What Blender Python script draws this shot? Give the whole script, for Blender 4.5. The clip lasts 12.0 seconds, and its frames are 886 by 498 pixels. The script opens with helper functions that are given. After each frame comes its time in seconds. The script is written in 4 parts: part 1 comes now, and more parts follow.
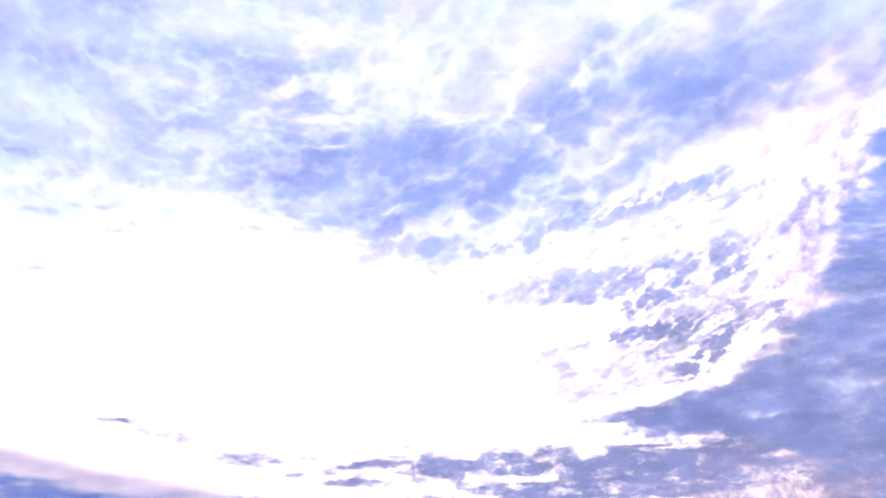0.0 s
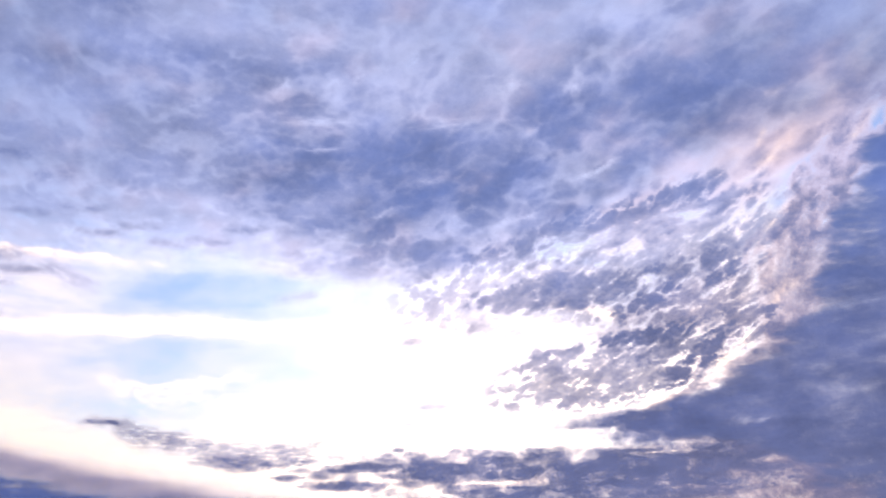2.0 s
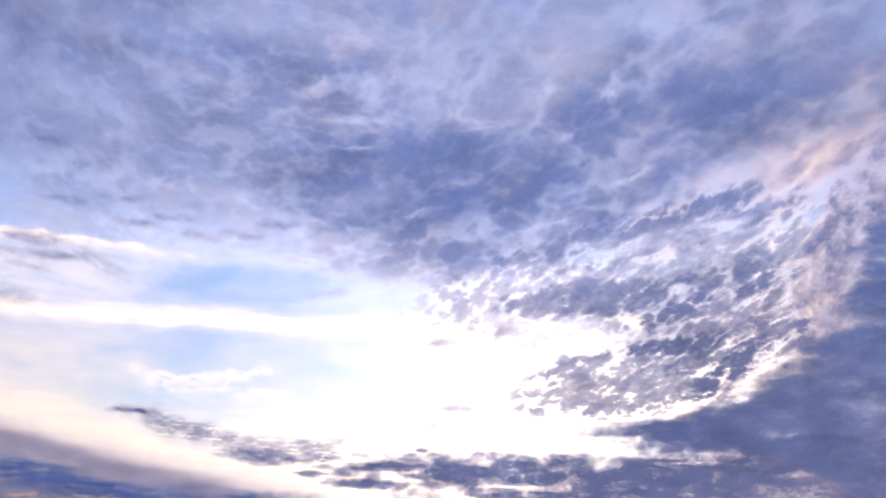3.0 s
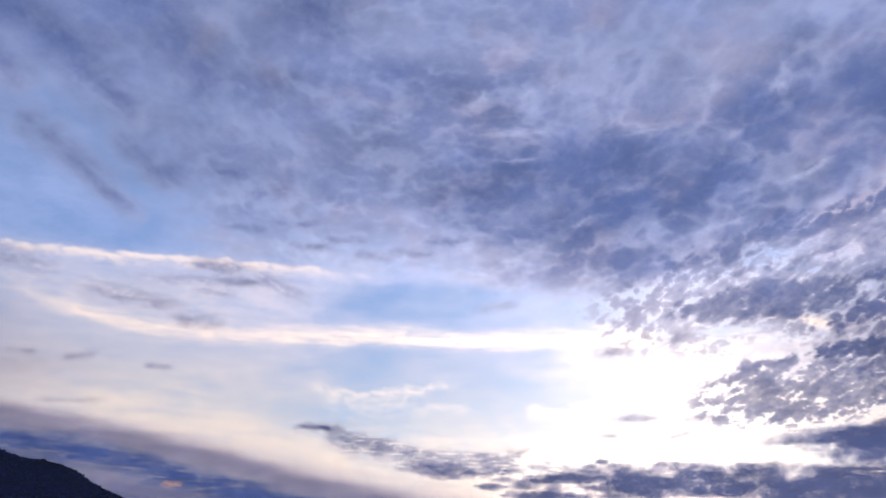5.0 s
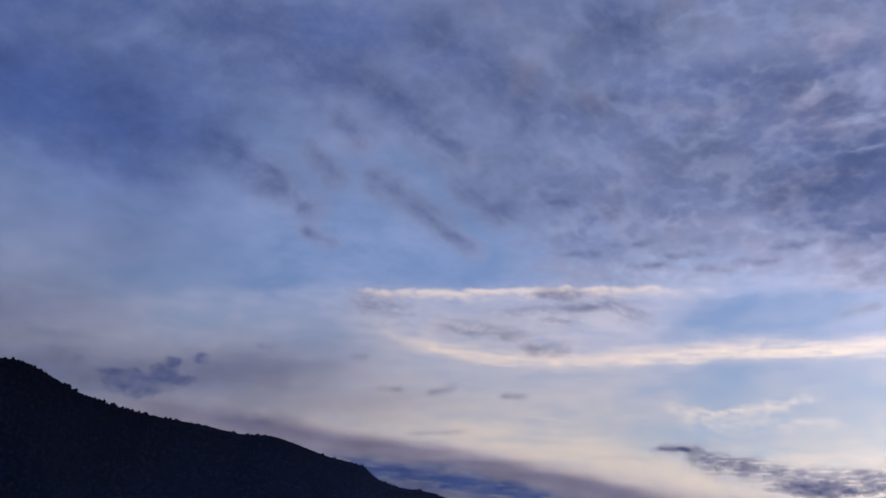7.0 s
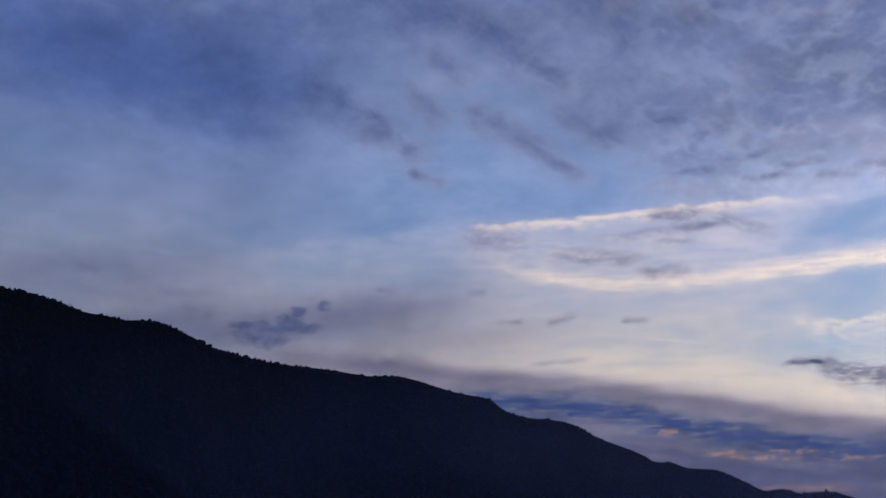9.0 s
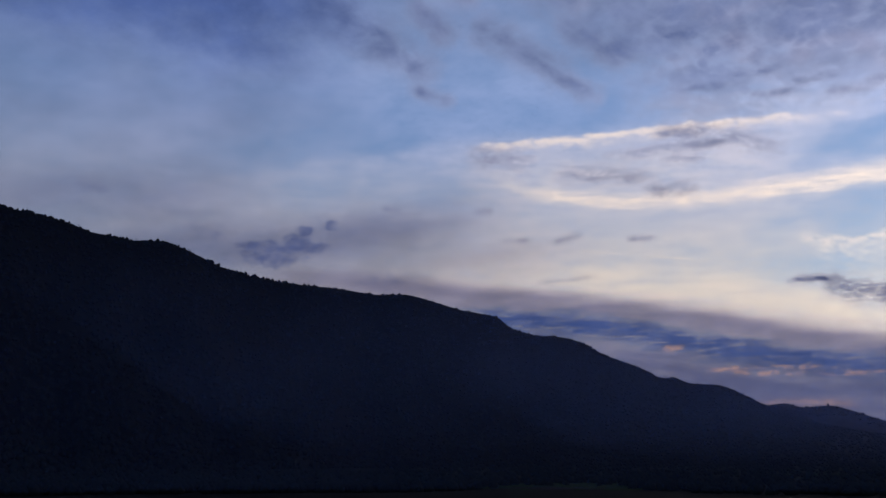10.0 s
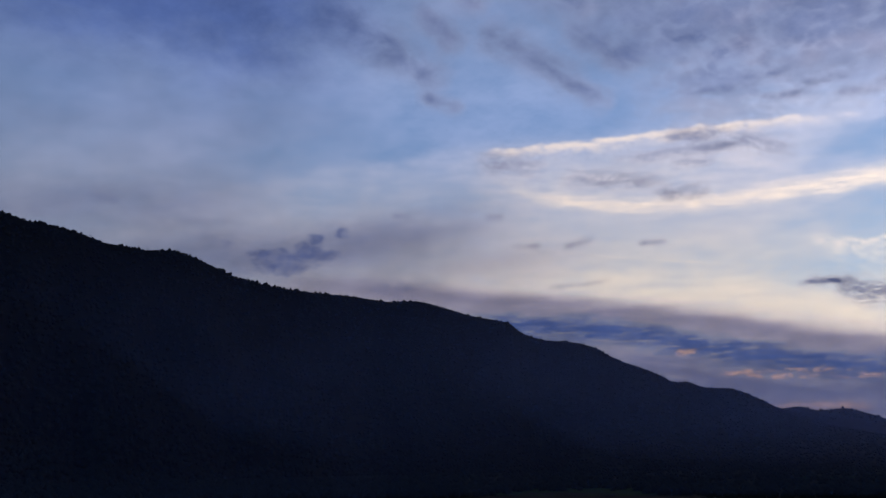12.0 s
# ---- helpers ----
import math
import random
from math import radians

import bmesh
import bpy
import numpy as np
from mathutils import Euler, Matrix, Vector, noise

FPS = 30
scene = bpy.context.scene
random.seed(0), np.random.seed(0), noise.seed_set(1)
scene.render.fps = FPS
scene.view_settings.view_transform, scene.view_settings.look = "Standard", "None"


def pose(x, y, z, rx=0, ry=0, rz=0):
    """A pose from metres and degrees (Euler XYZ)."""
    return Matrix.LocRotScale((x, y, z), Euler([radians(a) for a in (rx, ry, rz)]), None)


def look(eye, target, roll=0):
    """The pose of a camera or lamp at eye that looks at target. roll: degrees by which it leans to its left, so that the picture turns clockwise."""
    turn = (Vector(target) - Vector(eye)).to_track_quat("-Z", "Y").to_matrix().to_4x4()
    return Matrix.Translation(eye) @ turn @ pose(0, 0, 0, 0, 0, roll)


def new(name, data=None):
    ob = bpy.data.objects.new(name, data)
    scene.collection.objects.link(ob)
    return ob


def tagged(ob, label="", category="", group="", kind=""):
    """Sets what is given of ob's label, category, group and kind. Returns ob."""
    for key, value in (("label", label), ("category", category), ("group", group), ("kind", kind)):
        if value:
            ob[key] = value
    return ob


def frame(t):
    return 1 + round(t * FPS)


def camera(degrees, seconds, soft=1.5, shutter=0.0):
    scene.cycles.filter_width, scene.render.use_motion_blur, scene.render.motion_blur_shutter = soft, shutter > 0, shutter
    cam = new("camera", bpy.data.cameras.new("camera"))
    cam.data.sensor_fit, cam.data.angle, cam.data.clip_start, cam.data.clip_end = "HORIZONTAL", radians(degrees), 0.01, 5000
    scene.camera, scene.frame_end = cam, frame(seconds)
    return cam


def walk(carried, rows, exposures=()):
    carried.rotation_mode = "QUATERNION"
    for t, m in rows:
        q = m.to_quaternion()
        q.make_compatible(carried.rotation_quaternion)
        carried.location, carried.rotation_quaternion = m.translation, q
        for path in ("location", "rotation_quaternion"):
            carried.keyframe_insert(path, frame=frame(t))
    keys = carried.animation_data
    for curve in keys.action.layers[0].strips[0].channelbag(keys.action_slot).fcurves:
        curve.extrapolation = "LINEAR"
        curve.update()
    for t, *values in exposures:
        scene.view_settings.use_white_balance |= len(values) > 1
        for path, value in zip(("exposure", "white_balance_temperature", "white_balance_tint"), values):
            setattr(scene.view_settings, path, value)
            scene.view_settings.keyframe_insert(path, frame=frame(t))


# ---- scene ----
# The camera stands on a rise above a valley and pans left along an evening sky to a wooded mountain.
cam = camera(49.64, 12.0, soft=1.5)
PATH = [
    (0.0, pose(0, 0, 12, 109.95, 1.95, 5.12)),
    (0.5, pose(0, 0, 12, 110.01, 1.94, 4.96)),
    (1.0, pose(0, 0, 12, 110.06, 1.86, 4.78)),
    (1.5, pose(0, 0, 12, 110.10, 1.78, 4.66)),
    (2.0, pose(0, 0, 12, 110.14, 1.82, 4.57)),
    (2.5, pose(0, 0, 12, 110.17, 1.25, 4.44)),
    (2.7, pose(0, 0, 12, 110.20, 0.25, 4.58)),
    (4.3, pose(0, 0, 12, 110.59, -1.21, 12.03)),
    (4.5, pose(0, 0, 12, 110.62, -1.19, 13.33)),
    (5.0, pose(0, 0, 12, 110.76, -1.38, 16.02)),
    (5.5, pose(0, 0, 12, 110.88, -1.89, 19.66)),
    (6.0, pose(0, 0, 12, 111.07, -2.20, 25.45)),
    (6.5, pose(0, 0, 12, 111.24, -2.16, 31.30)),
    (7.0, pose(0, 0, 12, 111.40, -2.65, 36.87)),
    (7.2, pose(0, 0, 12, 111.49, -2.64, 38.81)),
    (8.8, pose(0, 0, 12, 109.54, -0.32, 44.60)),
    (9.0, pose(0, 0, 12, 107.30, -0.14, 44.75)),
    (9.1, pose(0, 0, 12, 106.12, 0.00, 44.80)),
    (9.2, pose(0, 0, 12, 104.64, 0.00, 44.85)),
    (9.3, pose(0, 0, 12, 103.62, 0.00, 44.90)),
    (9.4, pose(0, 0, 12, 102.90, 0.00, 44.95)),
    (9.5, pose(0, 0, 12, 102.40, 0.00, 45.00)),
    (10.0, pose(0, 0, 12, 102.45, 0.01, 45.20)),
    (10.5, pose(0, 0, 12, 102.51, -0.16, 45.34)),
    (11.0, pose(0, 0, 12, 102.61, -0.11, 45.45)),
    (11.5, pose(0, 0, 12, 102.70, -0.25, 45.74)),
    (12.0, pose(0, 0, 12, 102.83, 0.52, 45.97)),
]
# seconds, stops, kelvin, tint: the picture brightens towards the dark mountain, its white drifts
EXPOSURES = [
    (0.0, 2.05, 7900, 15), (0.2, 1.65, 7900, 15), (0.5, 1.3, 7850, 15), (1.0, 1.17, 7800, 14.5), (1.5, 1.1, 7700, 14), (2.7, 0.93, 7500, 13.5), (4.5, 0.64, 7250, 12.5),
    (5.5, 0.43, 7000, 12), (6.5, 0.2, 7000, 11.5), (7.2, 0.1, 7000, 11), (9.0, 0.14, 7000, 9.5), (9.5, 0.22, 7150, 8.5), (12.0, 0.34, 7250, 7.5),
]
walk(cam, PATH, EXPOSURES)

# ---------------------------------------------------------------- light
SUN_AZ, SUN_EL = 3.0, 9.3          # degrees left of +y, degrees up


def direction(az, el):
    a, e = radians(az), radians(el)
    return Vector((-math.sin(a) * math.cos(e), math.cos(a) * math.cos(e), math.sin(e)))


SUN_DIR = direction(SUN_AZ, SUN_EL)

world = bpy.data.worlds.new("evening_sky")
scene.world = world
world.use_nodes = True
wn = world.node_tree.nodes
sky = wn.new("ShaderNodeTexSky")
sky.sky_type = "NISHITA"
sky.sun_disc = False
sky.sun_elevation = radians(SUN_EL)
sky.sun_rotation = radians(-SUN_AZ)
sky.air_density, sky.dust_density, sky.ozone_density = 1.0, 0.25, 6.0
world.node_tree.links.new(sky.outputs["Color"], wn["Background"].inputs["Color"])
wn["Background"].inputs["Strength"].default_value = 0.1

sun = new("sun", bpy.data.lights.new("sun", "SUN"))
sun.data.energy, sun.data.angle, sun.data.color = 0.5, radians(10), (1.0, 0.86, 0.7)
sun.matrix_world = look(SUN_DIR * 100, (0, 0, 0))


# ---------------------------------------------------------------- numeric noise
def smooth(x, lo, hi):
    k = np.clip((x - lo) / (hi - lo), 0, 1)
    return k * k * (3 - 2 * k)


def perlin(x, y, seed):
    rng = np.random.RandomState(seed)
    perm = rng.permutation(512)
    ang = rng.rand(512) * 2 * np.pi
    gx, gy = np.cos(ang), np.sin(ang)
    xi, yi = np.floor(x).astype(int), np.floor(y).astype(int)
    xf, yf = x - xi, y - yi
    u, v = xf ** 3 * (xf * (xf * 6 - 15) + 10), yf ** 3 * (yf * (yf * 6 - 15) + 10)

    def corner(i, j):
        h = perm[(perm[(xi + i) & 511] + yi + j) & 511]
        return gx[h] * (xf - i) + gy[h] * (yf - j)
    a = corner(0, 0) * (1 - u) + corner(1, 0) * u
    b = corner(0, 1) * (1 - u) + corner(1, 1) * u
    return (a * (1 - v) + b * v) * 1.5


def fbm(x, y, seed, octaves=4, gain=0.5):
    total, amp, norm = 0, 1.0, 0.0
    for k in range(octaves):
        total = total + amp * perlin(x, y, seed + 17 * k)
        norm += amp
        x, y, amp = x * 2.03 + 5.1, y * 2.03 + 1.7, amp * gain
    return total / norm


def puffs(x, y, seed):
    """Rounded cells, high in the middle of each, low in the seams."""
    rng = np.random.RandomState(seed)
    px, py, perm = rng.rand(512), rng.rand(512), rng.permutation(512)
    xi, yi = np.floor(x).astype(int), np.floor(y).astype(int)
    near = np.zeros(x.shape)
    for i in (-1, 0, 1):
        for j in (-1, 0, 1):
            h = perm[(perm[(xi + i) & 511] + yi + j) & 511]
            near = near + np.exp(-7.0 * np.hypot(xi + i + px[h] - x, yi + j + py[h] - y))
    return 0.65 + 1.5 / 7.0 * np.log(near + 1e-6)


# ---------------------------------------------------------------- materials
def material(name):
    m = bpy.data.materials.new(name)
    m.use_nodes = True
    m.node_tree.nodes.clear()
    return m, m.node_tree.nodes, m.node_tree.links


class Net:
    """Short writing for node trees."""

    def __init__(self, name):
        self.m, self.n, self.l = material(name)

    def node(self, kind, inputs=(), **props):
        nd = self.n.new(kind)
        for k, v in props.items():
            setattr(nd, k, v)
        for k, v in dict(inputs).items():
            if hasattr(v, "is_output"):
                self.l.new(v, nd.inputs[k])
            else:
                nd.inputs[k].default_value = v
        return nd

    def math(self, op, a, b=0.0, c=0.0):
        return self.node("ShaderNodeMath", {0: a, 1: b, 2: c}, operation=op).outputs[0]

    def vmath(self, op, a, b=(0, 0, 0), out=0):
        return self.node("ShaderNodeVectorMath", {0: a, 1: b}, operation=op).outputs[out]

    def ramp(self, x, lo, hi, a=0.0, b=1.0, kind="SMOOTHSTEP"):
        return self.node("ShaderNodeMapRange", {0: x, 1: lo, 2: hi, 3: a, 4: b}, interpolation_type=kind).outputs[0]

    def mix(self, f, a, b, blend="MIX"):
        nd = self.node("ShaderNodeMix", data_type="RGBA", blend_type=blend)
        for key, v in ((0, f), (6, a), (7, b)):
            if hasattr(v, "is_output"):
                self.l.new(v, nd.inputs[key])
            elif key:
                nd.inputs[key].default_value = (*v, 1)
            else:
                nd.inputs[key].default_value = v
        return nd.outputs[2]

    def noise(self, vec, scale, detail=4.0, rough=0.55):
        return self.node("ShaderNodeTexNoise", {"Vector": vec, "Scale": scale, "Detail": detail, "Roughness": rough}).outputs[0]

    def attr(self, name):
        return self.node("ShaderNodeAttribute", attribute_name=name).outputs["Fac"]

    def sun_angle(self):
        """Degrees between a place in the sky and the sun."""
        pos = self.node("ShaderNodeNewGeometry").outputs["Position"]
        d = self.vmath("DOT_PRODUCT", self.vmath("NORMALIZE", pos), tuple(SUN_DIR), out=1)
        return self.math("DEGREES", self.math("ARCCOSINE", self.math("MINIMUM", d, 0.99999)))

    def falloff(self, ang, width, gain):
        """1 + gain * exp(-ang / width): forward scattering round the sun."""
        e = self.math("EXPONENT", self.math("DIVIDE", ang, -width))
        return self.math("MULTIPLY_ADD", e, gain, 1.0)

    def out(self, shader):
        self.node("ShaderNodeOutputMaterial", {"Surface": shader})
        return self.m


def veiled(net, colour, alpha):
    """Cloud that glows with scattered daylight and lets the sky behind it through."""
    glow = net.node("ShaderNodeEmission", {"Color": colour}).outputs[0]
    clear = net.node("ShaderNodeBsdfTransparent").outputs[0]
    return net.node("ShaderNodeMixShader", {0: alpha, 1: clear, 2: glow}).outputs[0]


def scaled(net, colour, factor):
    return net.vmath("MULTIPLY", colour, net.node("ShaderNodeCombineXYZ", {0: factor, 1: factor, 2: factor}).outputs[0])


def grey_cloud_material():
    net = Net("grey_cloud")
    pos = net.node("ShaderNodeNewGeometry").outputs["Position"]
    swirl = net.node("ShaderNodeTexNoise", {"Vector": pos, "Scale": 0.006, "Detail": 3.0}).outputs["Color"]
    moved = net.vmath("ADD", pos, net.vmath("MULTIPLY", swirl, (45, 45, 45)))
    fine = net.noise(moved, 0.016, 6.0, 0.62)
    finer = net.noise(pos, 0.06, 3.0, 0.6)
    grain = net.math("ADD", net.ramp(fine, 0.32, 0.68, -0.75, 0.65, "LINEAR"), net.ramp(finer, 0.3, 0.7, -0.25, 0.25, "LINEAR"))
    grain = net.math("MULTIPLY", grain, net.attr("fluff"))
    tau = net.math("MULTIPLY", net.attr("tau"), net.math("ADD", 1.0, grain))
    tint = net.attr("tint")
    ang = net.sun_angle()
    near = net.math("EXPONENT", net.math("DIVIDE", ang, -26.0))
    height = net.node("ShaderNodeSeparateXYZ", {0: net.vmath("NORMALIZE", pos)}).outputs[2]
    pale = net.mix(net.ramp(height, 0.27, 0.38), (0.195, 0.205, 0.290), (0.158, 0.202, 0.360))
    thin = scaled(net, pale, net.falloff(ang, 22.0, 1.6))
    deep = net.mix(net.ramp(height, 0.2, 0.38), (0.057, 0.074, 0.172), (0.061, 0.097, 0.250))
    thick = scaled(net, deep, net.falloff(ang, 20.0, 0.1))
    dense = net.math("SUBTRACT", 1.0, net.math("EXPONENT", net.math("MULTIPLY", tau, -0.75)))
    body = net.mix(dense, thin, thick)
    rim = net.math("MULTIPLY", near, net.math("SUBTRACT", 0.9, net.math("MULTIPLY", dense, 0.9)))
    body = net.mix(rim, body, (0.42, 0.355, 0.40))
    folds = net.noise(net.vmath("MULTIPLY", moved, (1, 1, 2.2)), 0.0035, 4.0, 0.6)
    body = scaled(net, body, net.ramp(folds, 0.3, 0.7, 0.82, 1.2, "LINEAR"))
    warm = net.mix(net.ramp(tint, 0, 2, kind="LINEAR"), (1, 1, 1), (4.2, 2.3, 1.1))
    cold = net.mix(net.ramp(tint, 0, -1, kind="LINEAR"), (1, 1, 1), (0.55, 0.8, 1.15))
    body = net.mix(1.0, net.mix(1.0, body, warm, "MULTIPLY"), cold, "MULTIPLY")
    alpha = net.math("SUBTRACT", 1.0, net.math("EXPONENT", net.math("MULTIPLY", tau, -0.62)))
    return net.out(veiled(net, body, alpha))


def lit_cloud_material():
    net = Net("high_cirrus")
    pos = net.node("ShaderNodeNewGeometry").outputs["Position"]
    fine = net.noise(net.vmath("MULTIPLY", pos, (1, 1, 3)), 0.006, 6.0, 0.62)
    tau = net.math("MULTIPLY", net.attr("tau"), net.ramp(fine, 0.3, 0.7, 0.7, 1.3, "LINEAR"))
    tint = net.attr("tint")
    ang = net.sun_angle()
    height = net.node("ShaderNodeSeparateXYZ", {0: net.vmath("NORMALIZE", pos)}).outputs[2]
    base = net.mix(net.ramp(height, 0.15, 0.36), (0.450, 0.395, 0.365), (0.206, 0.277, 0.513))
    base = net.mix(net.ramp(tint, 0, 1, kind="LINEAR"), base, (0.68, 0.566, 0.490))
    base = net.mix(net.ramp(tint, 1, 2, kind="LINEAR"), base, (0.88, 0.56, 0.36))
    body = scaled(net, scaled(net, base, net.falloff(ang, 9.0, 0.6)), net.falloff(ang, 28.0, 0.85))
    alpha = net.math("SUBTRACT", 1.0, net.math("EXPONENT", net.math("MULTIPLY", tau, -1.0)))
    return net.out(veiled(net, body, alpha))


GREY, LIT = grey_cloud_material(), lit_cloud_material()


def forest_material(name, a, b, scale):
    net = Net(name)
    pos = net.node("ShaderNodeNewGeometry").outputs["Position"]
    isl = net.node("ShaderNodeNewGeometry").outputs["Random Per Island"]
    big, small = net.noise(pos, 0.006, 3.0), net.noise(pos, scale, 5.0)
    f = net.math("MULTIPLY_ADD", isl, 0.35, net.math("MULTIPLY_ADD", big, 0.6, net.math("MULTIPLY", small, 0.4)))
    col = net.mix(net.ramp(f, 0.35, 0.95), a, b)
    bump = net.node("ShaderNodeBump", {"Height": small, "Strength": 0.6, "Distance": 1.5}).outputs[0]
    return net.out(net.node("ShaderNodeBsdfPrincipled", {"Base Color": col, "Roughness": 1.0, "Specular IOR Level": 0.02, "Normal": bump}).outputs[0])


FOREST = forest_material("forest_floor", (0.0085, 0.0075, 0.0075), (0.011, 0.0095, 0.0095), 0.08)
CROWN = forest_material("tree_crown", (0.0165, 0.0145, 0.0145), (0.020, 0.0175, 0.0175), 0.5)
BARK = forest_material("bark", (0.02, 0.016, 0.012), (0.05, 0.04, 0.03), 2.0)
GRASS = forest_material("meadow_grass", (0.004, 0.018, 0.003), (0.009, 0.026, 0.005), 0.2)


def haze_material():
    net = Net("haze_sheet")
    pos = net.node("ShaderNodeNewGeometry").outputs["Position"]
    cloud = net.noise(net.vmath("MULTIPLY", pos, (1, 1, 3)), 0.002, 4.0)
    alpha = net.math("MULTIPLY", net.attr("tau"), net.ramp(cloud, 0.3, 0.7, 0.6, 1.3))
    # the blue of distance haze is put into the sheet's colour
    lit = net.node("ShaderNodeBsdfDiffuse", {"Color": (0.39, 0.48, 1.0, 1)}).outputs[0]
    thru = net.node("ShaderNodeBsdfTranslucent", {"Color": (0.39, 0.48, 1.0, 1)}).outputs[0]
    both = net.node("ShaderNodeMixShader", {0: 0.5, 1: lit, 2: thru}).outputs[0]
    clear = net.node("ShaderNodeBsdfTransparent").outputs[0]
    return net.out(net.node("ShaderNodeMixShader", {0: alpha, 1: clear, 2: both}).outputs[0])


HAZE = haze_material()


def mesh_object(name, verts, faces, mat, attrs=(), parent=None, flat=False):
    """One mesh object out of arrays of places and of quads or triangles."""
    verts, faces = np.asarray(verts, np.float32), np.asarray(faces, np.int32)
    me = bpy.data.meshes.new(name)
    me.vertices.add(len(verts))
    me.vertices.foreach_set("co", verts.ravel())
    k = faces.shape[1]
    me.loops.add(faces.size)
    me.loops.foreach_set("vertex_index", faces.ravel())
    me.polygons.add(len(faces))
    me.polygons.foreach_set("loop_start", np.arange(0, faces.size, k, dtype=np.int32))
    me.polygons.foreach_set("use_smooth", np.full(len(faces), not flat))
    for key, values in dict(attrs).items():
        me.attributes.new(key, "FLOAT", "POINT").data.foreach_set("value", np.asarray(values, np.float32))
    me.update()
    me.validate()
    me.materials.append(mat)
    ob = new(name, me)
    ob.parent = parent
    return ob


# ---------------------------------------------------------------- clouds
STEP = 0.1
AZ = np.arange(-30, 80 + STEP / 2, STEP)
EL = np.arange(0.5, 40 + STEP / 2, STEP)
AZG, ELG = np.meshgrid(AZ, EL, indexing="ij")


def vault(az, el, k=1.0):
    """Places on the flattened vault on which the clouds float, k times its distance."""
    a, e = np.radians(az), np.radians(el)
    r = k / np.sqrt((np.cos(e) / 4600) ** 2 + (np.sin(e) / 2300) ** 2)
    return np.stack([-np.sin(a) * np.cos(e) * r, np.cos(a) * np.cos(e) * r, np.sin(e) * r + 12], -1)


def cells(x, y, seed):
    """Rounded lumps: how dense each place is (about 0.7 in the middle, below 0 between them) and where in its lump it lies (right, up)."""
    rng = np.random.RandomState(seed)
    px, py, size, perm = rng.rand(512), rng.rand(512), 0.6 + 0.7 * rng.rand(512), rng.permutation(512)
    xi, yi = np.floor(x).astype(int), np.floor(y).astype(int)
    near, weight, right, up = np.zeros(x.shape), np.full(x.shape, 1e-6), np.zeros(x.shape), np.zeros(x.shape)
    for i in (-1, 0, 1):
        for j in (-1, 0, 1):
            h = perm[(perm[(xi + i) & 511] + yi + j) & 511]
            ox, oy = x - xi - i - px[h], y - yi - j - py[h]
            r2 = (ox * ox + oy * oy) / (size[h] * size[h])
            near = near + size[h] * np.exp(-4.2 * r2)
            w = size[h] * np.exp(-9 * np.sqrt(r2))
            weight, right, up = weight + w, right + w * ox, up + w * oy
    return 0.75 * (1 - np.exp(-1.6 * near)), right / weight, up / weight


def tufts(x, y, w1, w2, lx, ly, seed, crisp=0.55, lumpy=1.0):
    """Soft cloud tufts of three sizes, denser below a crisp upper edge; lx, ly: which way up is. About 0 to 1."""
    total = 0.36 * fbm(x * 0.5 + 0.4 * w1, y * 0.55 + 0.4 * w2, seed, 3) + 0.17 * fbm(x * 1.7 + 0.8 * w1, y * 1.7 + 0.8 * w2, seed + 9, 4, 0.55)
    for k, (size, part, bent) in enumerate(((1.0, 0.42, 0.5), (2.3, 0.40, 0.8), (4.8, 0.27, 1.1))):
        dome, right, up = cells(x * size + bent * w1 + 3.1 * k, y * size + bent * w2 + 1.7 * k, seed + 1 + k)
        total = total + part * lumpy * (dome - 0.3) + crisp * part * np.clip(right * lx + up * ly, -0.6, 0.6)
    return 0.36 + total


def street_field():
    """Cloud streets that fan out from their vanishing point, with level rolls near it."""
    dx, dy = -(AZG - 17) * np.cos(np.radians(ELG)), ELG - 14.5
    rho, phi = np.hypot(dx, dy), np.arctan2(dy, dx)
    w1, w2 = fbm(dx / 3.4, dy / 2.4, 41, 4), fbm(dx / 3.4 + 9, dy / 2.4 + 5, 43, 4)
    run, across = np.log(rho + 3) * 7.0, phi * 7.6
    fan = tufts(run, across, w1, w2, np.sin(phi), np.cos(phi), 51, 0.5, 1.25)
    rolls = tufts(dx / 2.5, dy / 1.7, w1, w2, 0.0, 1.0, 57, 0.45, 1.25)
    k = smooth(np.abs(dx) + 0.35 * np.maximum(dy - 14, 0) + 2.5 * w1, 5.0, 9.5)
    return np.clip(fan * k + rolls * (1 - k), 0.0, 1.3)


def granule_field():
    """Small compact cloudlets in slightly rising rows, smaller towards the horizon."""
    c, s = math.cos(radians(24)), math.sin(radians(24))
    dx, dy = -AZG, ELG - 15
    near = 1 / (1 + 0.035 * dy)
    u, w = (dx * c + dy * s) * near, (-dx * s + dy * c) * near
    w1, w2 = fbm(u / 1.6, w / 1.1, 61, 4), fbm(u / 1.6 + 4, w / 1.1 + 8, 63, 4)
    return tufts(u / 1.3, w / 0.74, w1, w2, 0.2, 1.0, 71, 0.5, 1.3)


STREETS, GRANULES = street_field(), granule_field()
VARIETY = fbm(AZG / 5.0, ELG / 3.0, 91, 3)


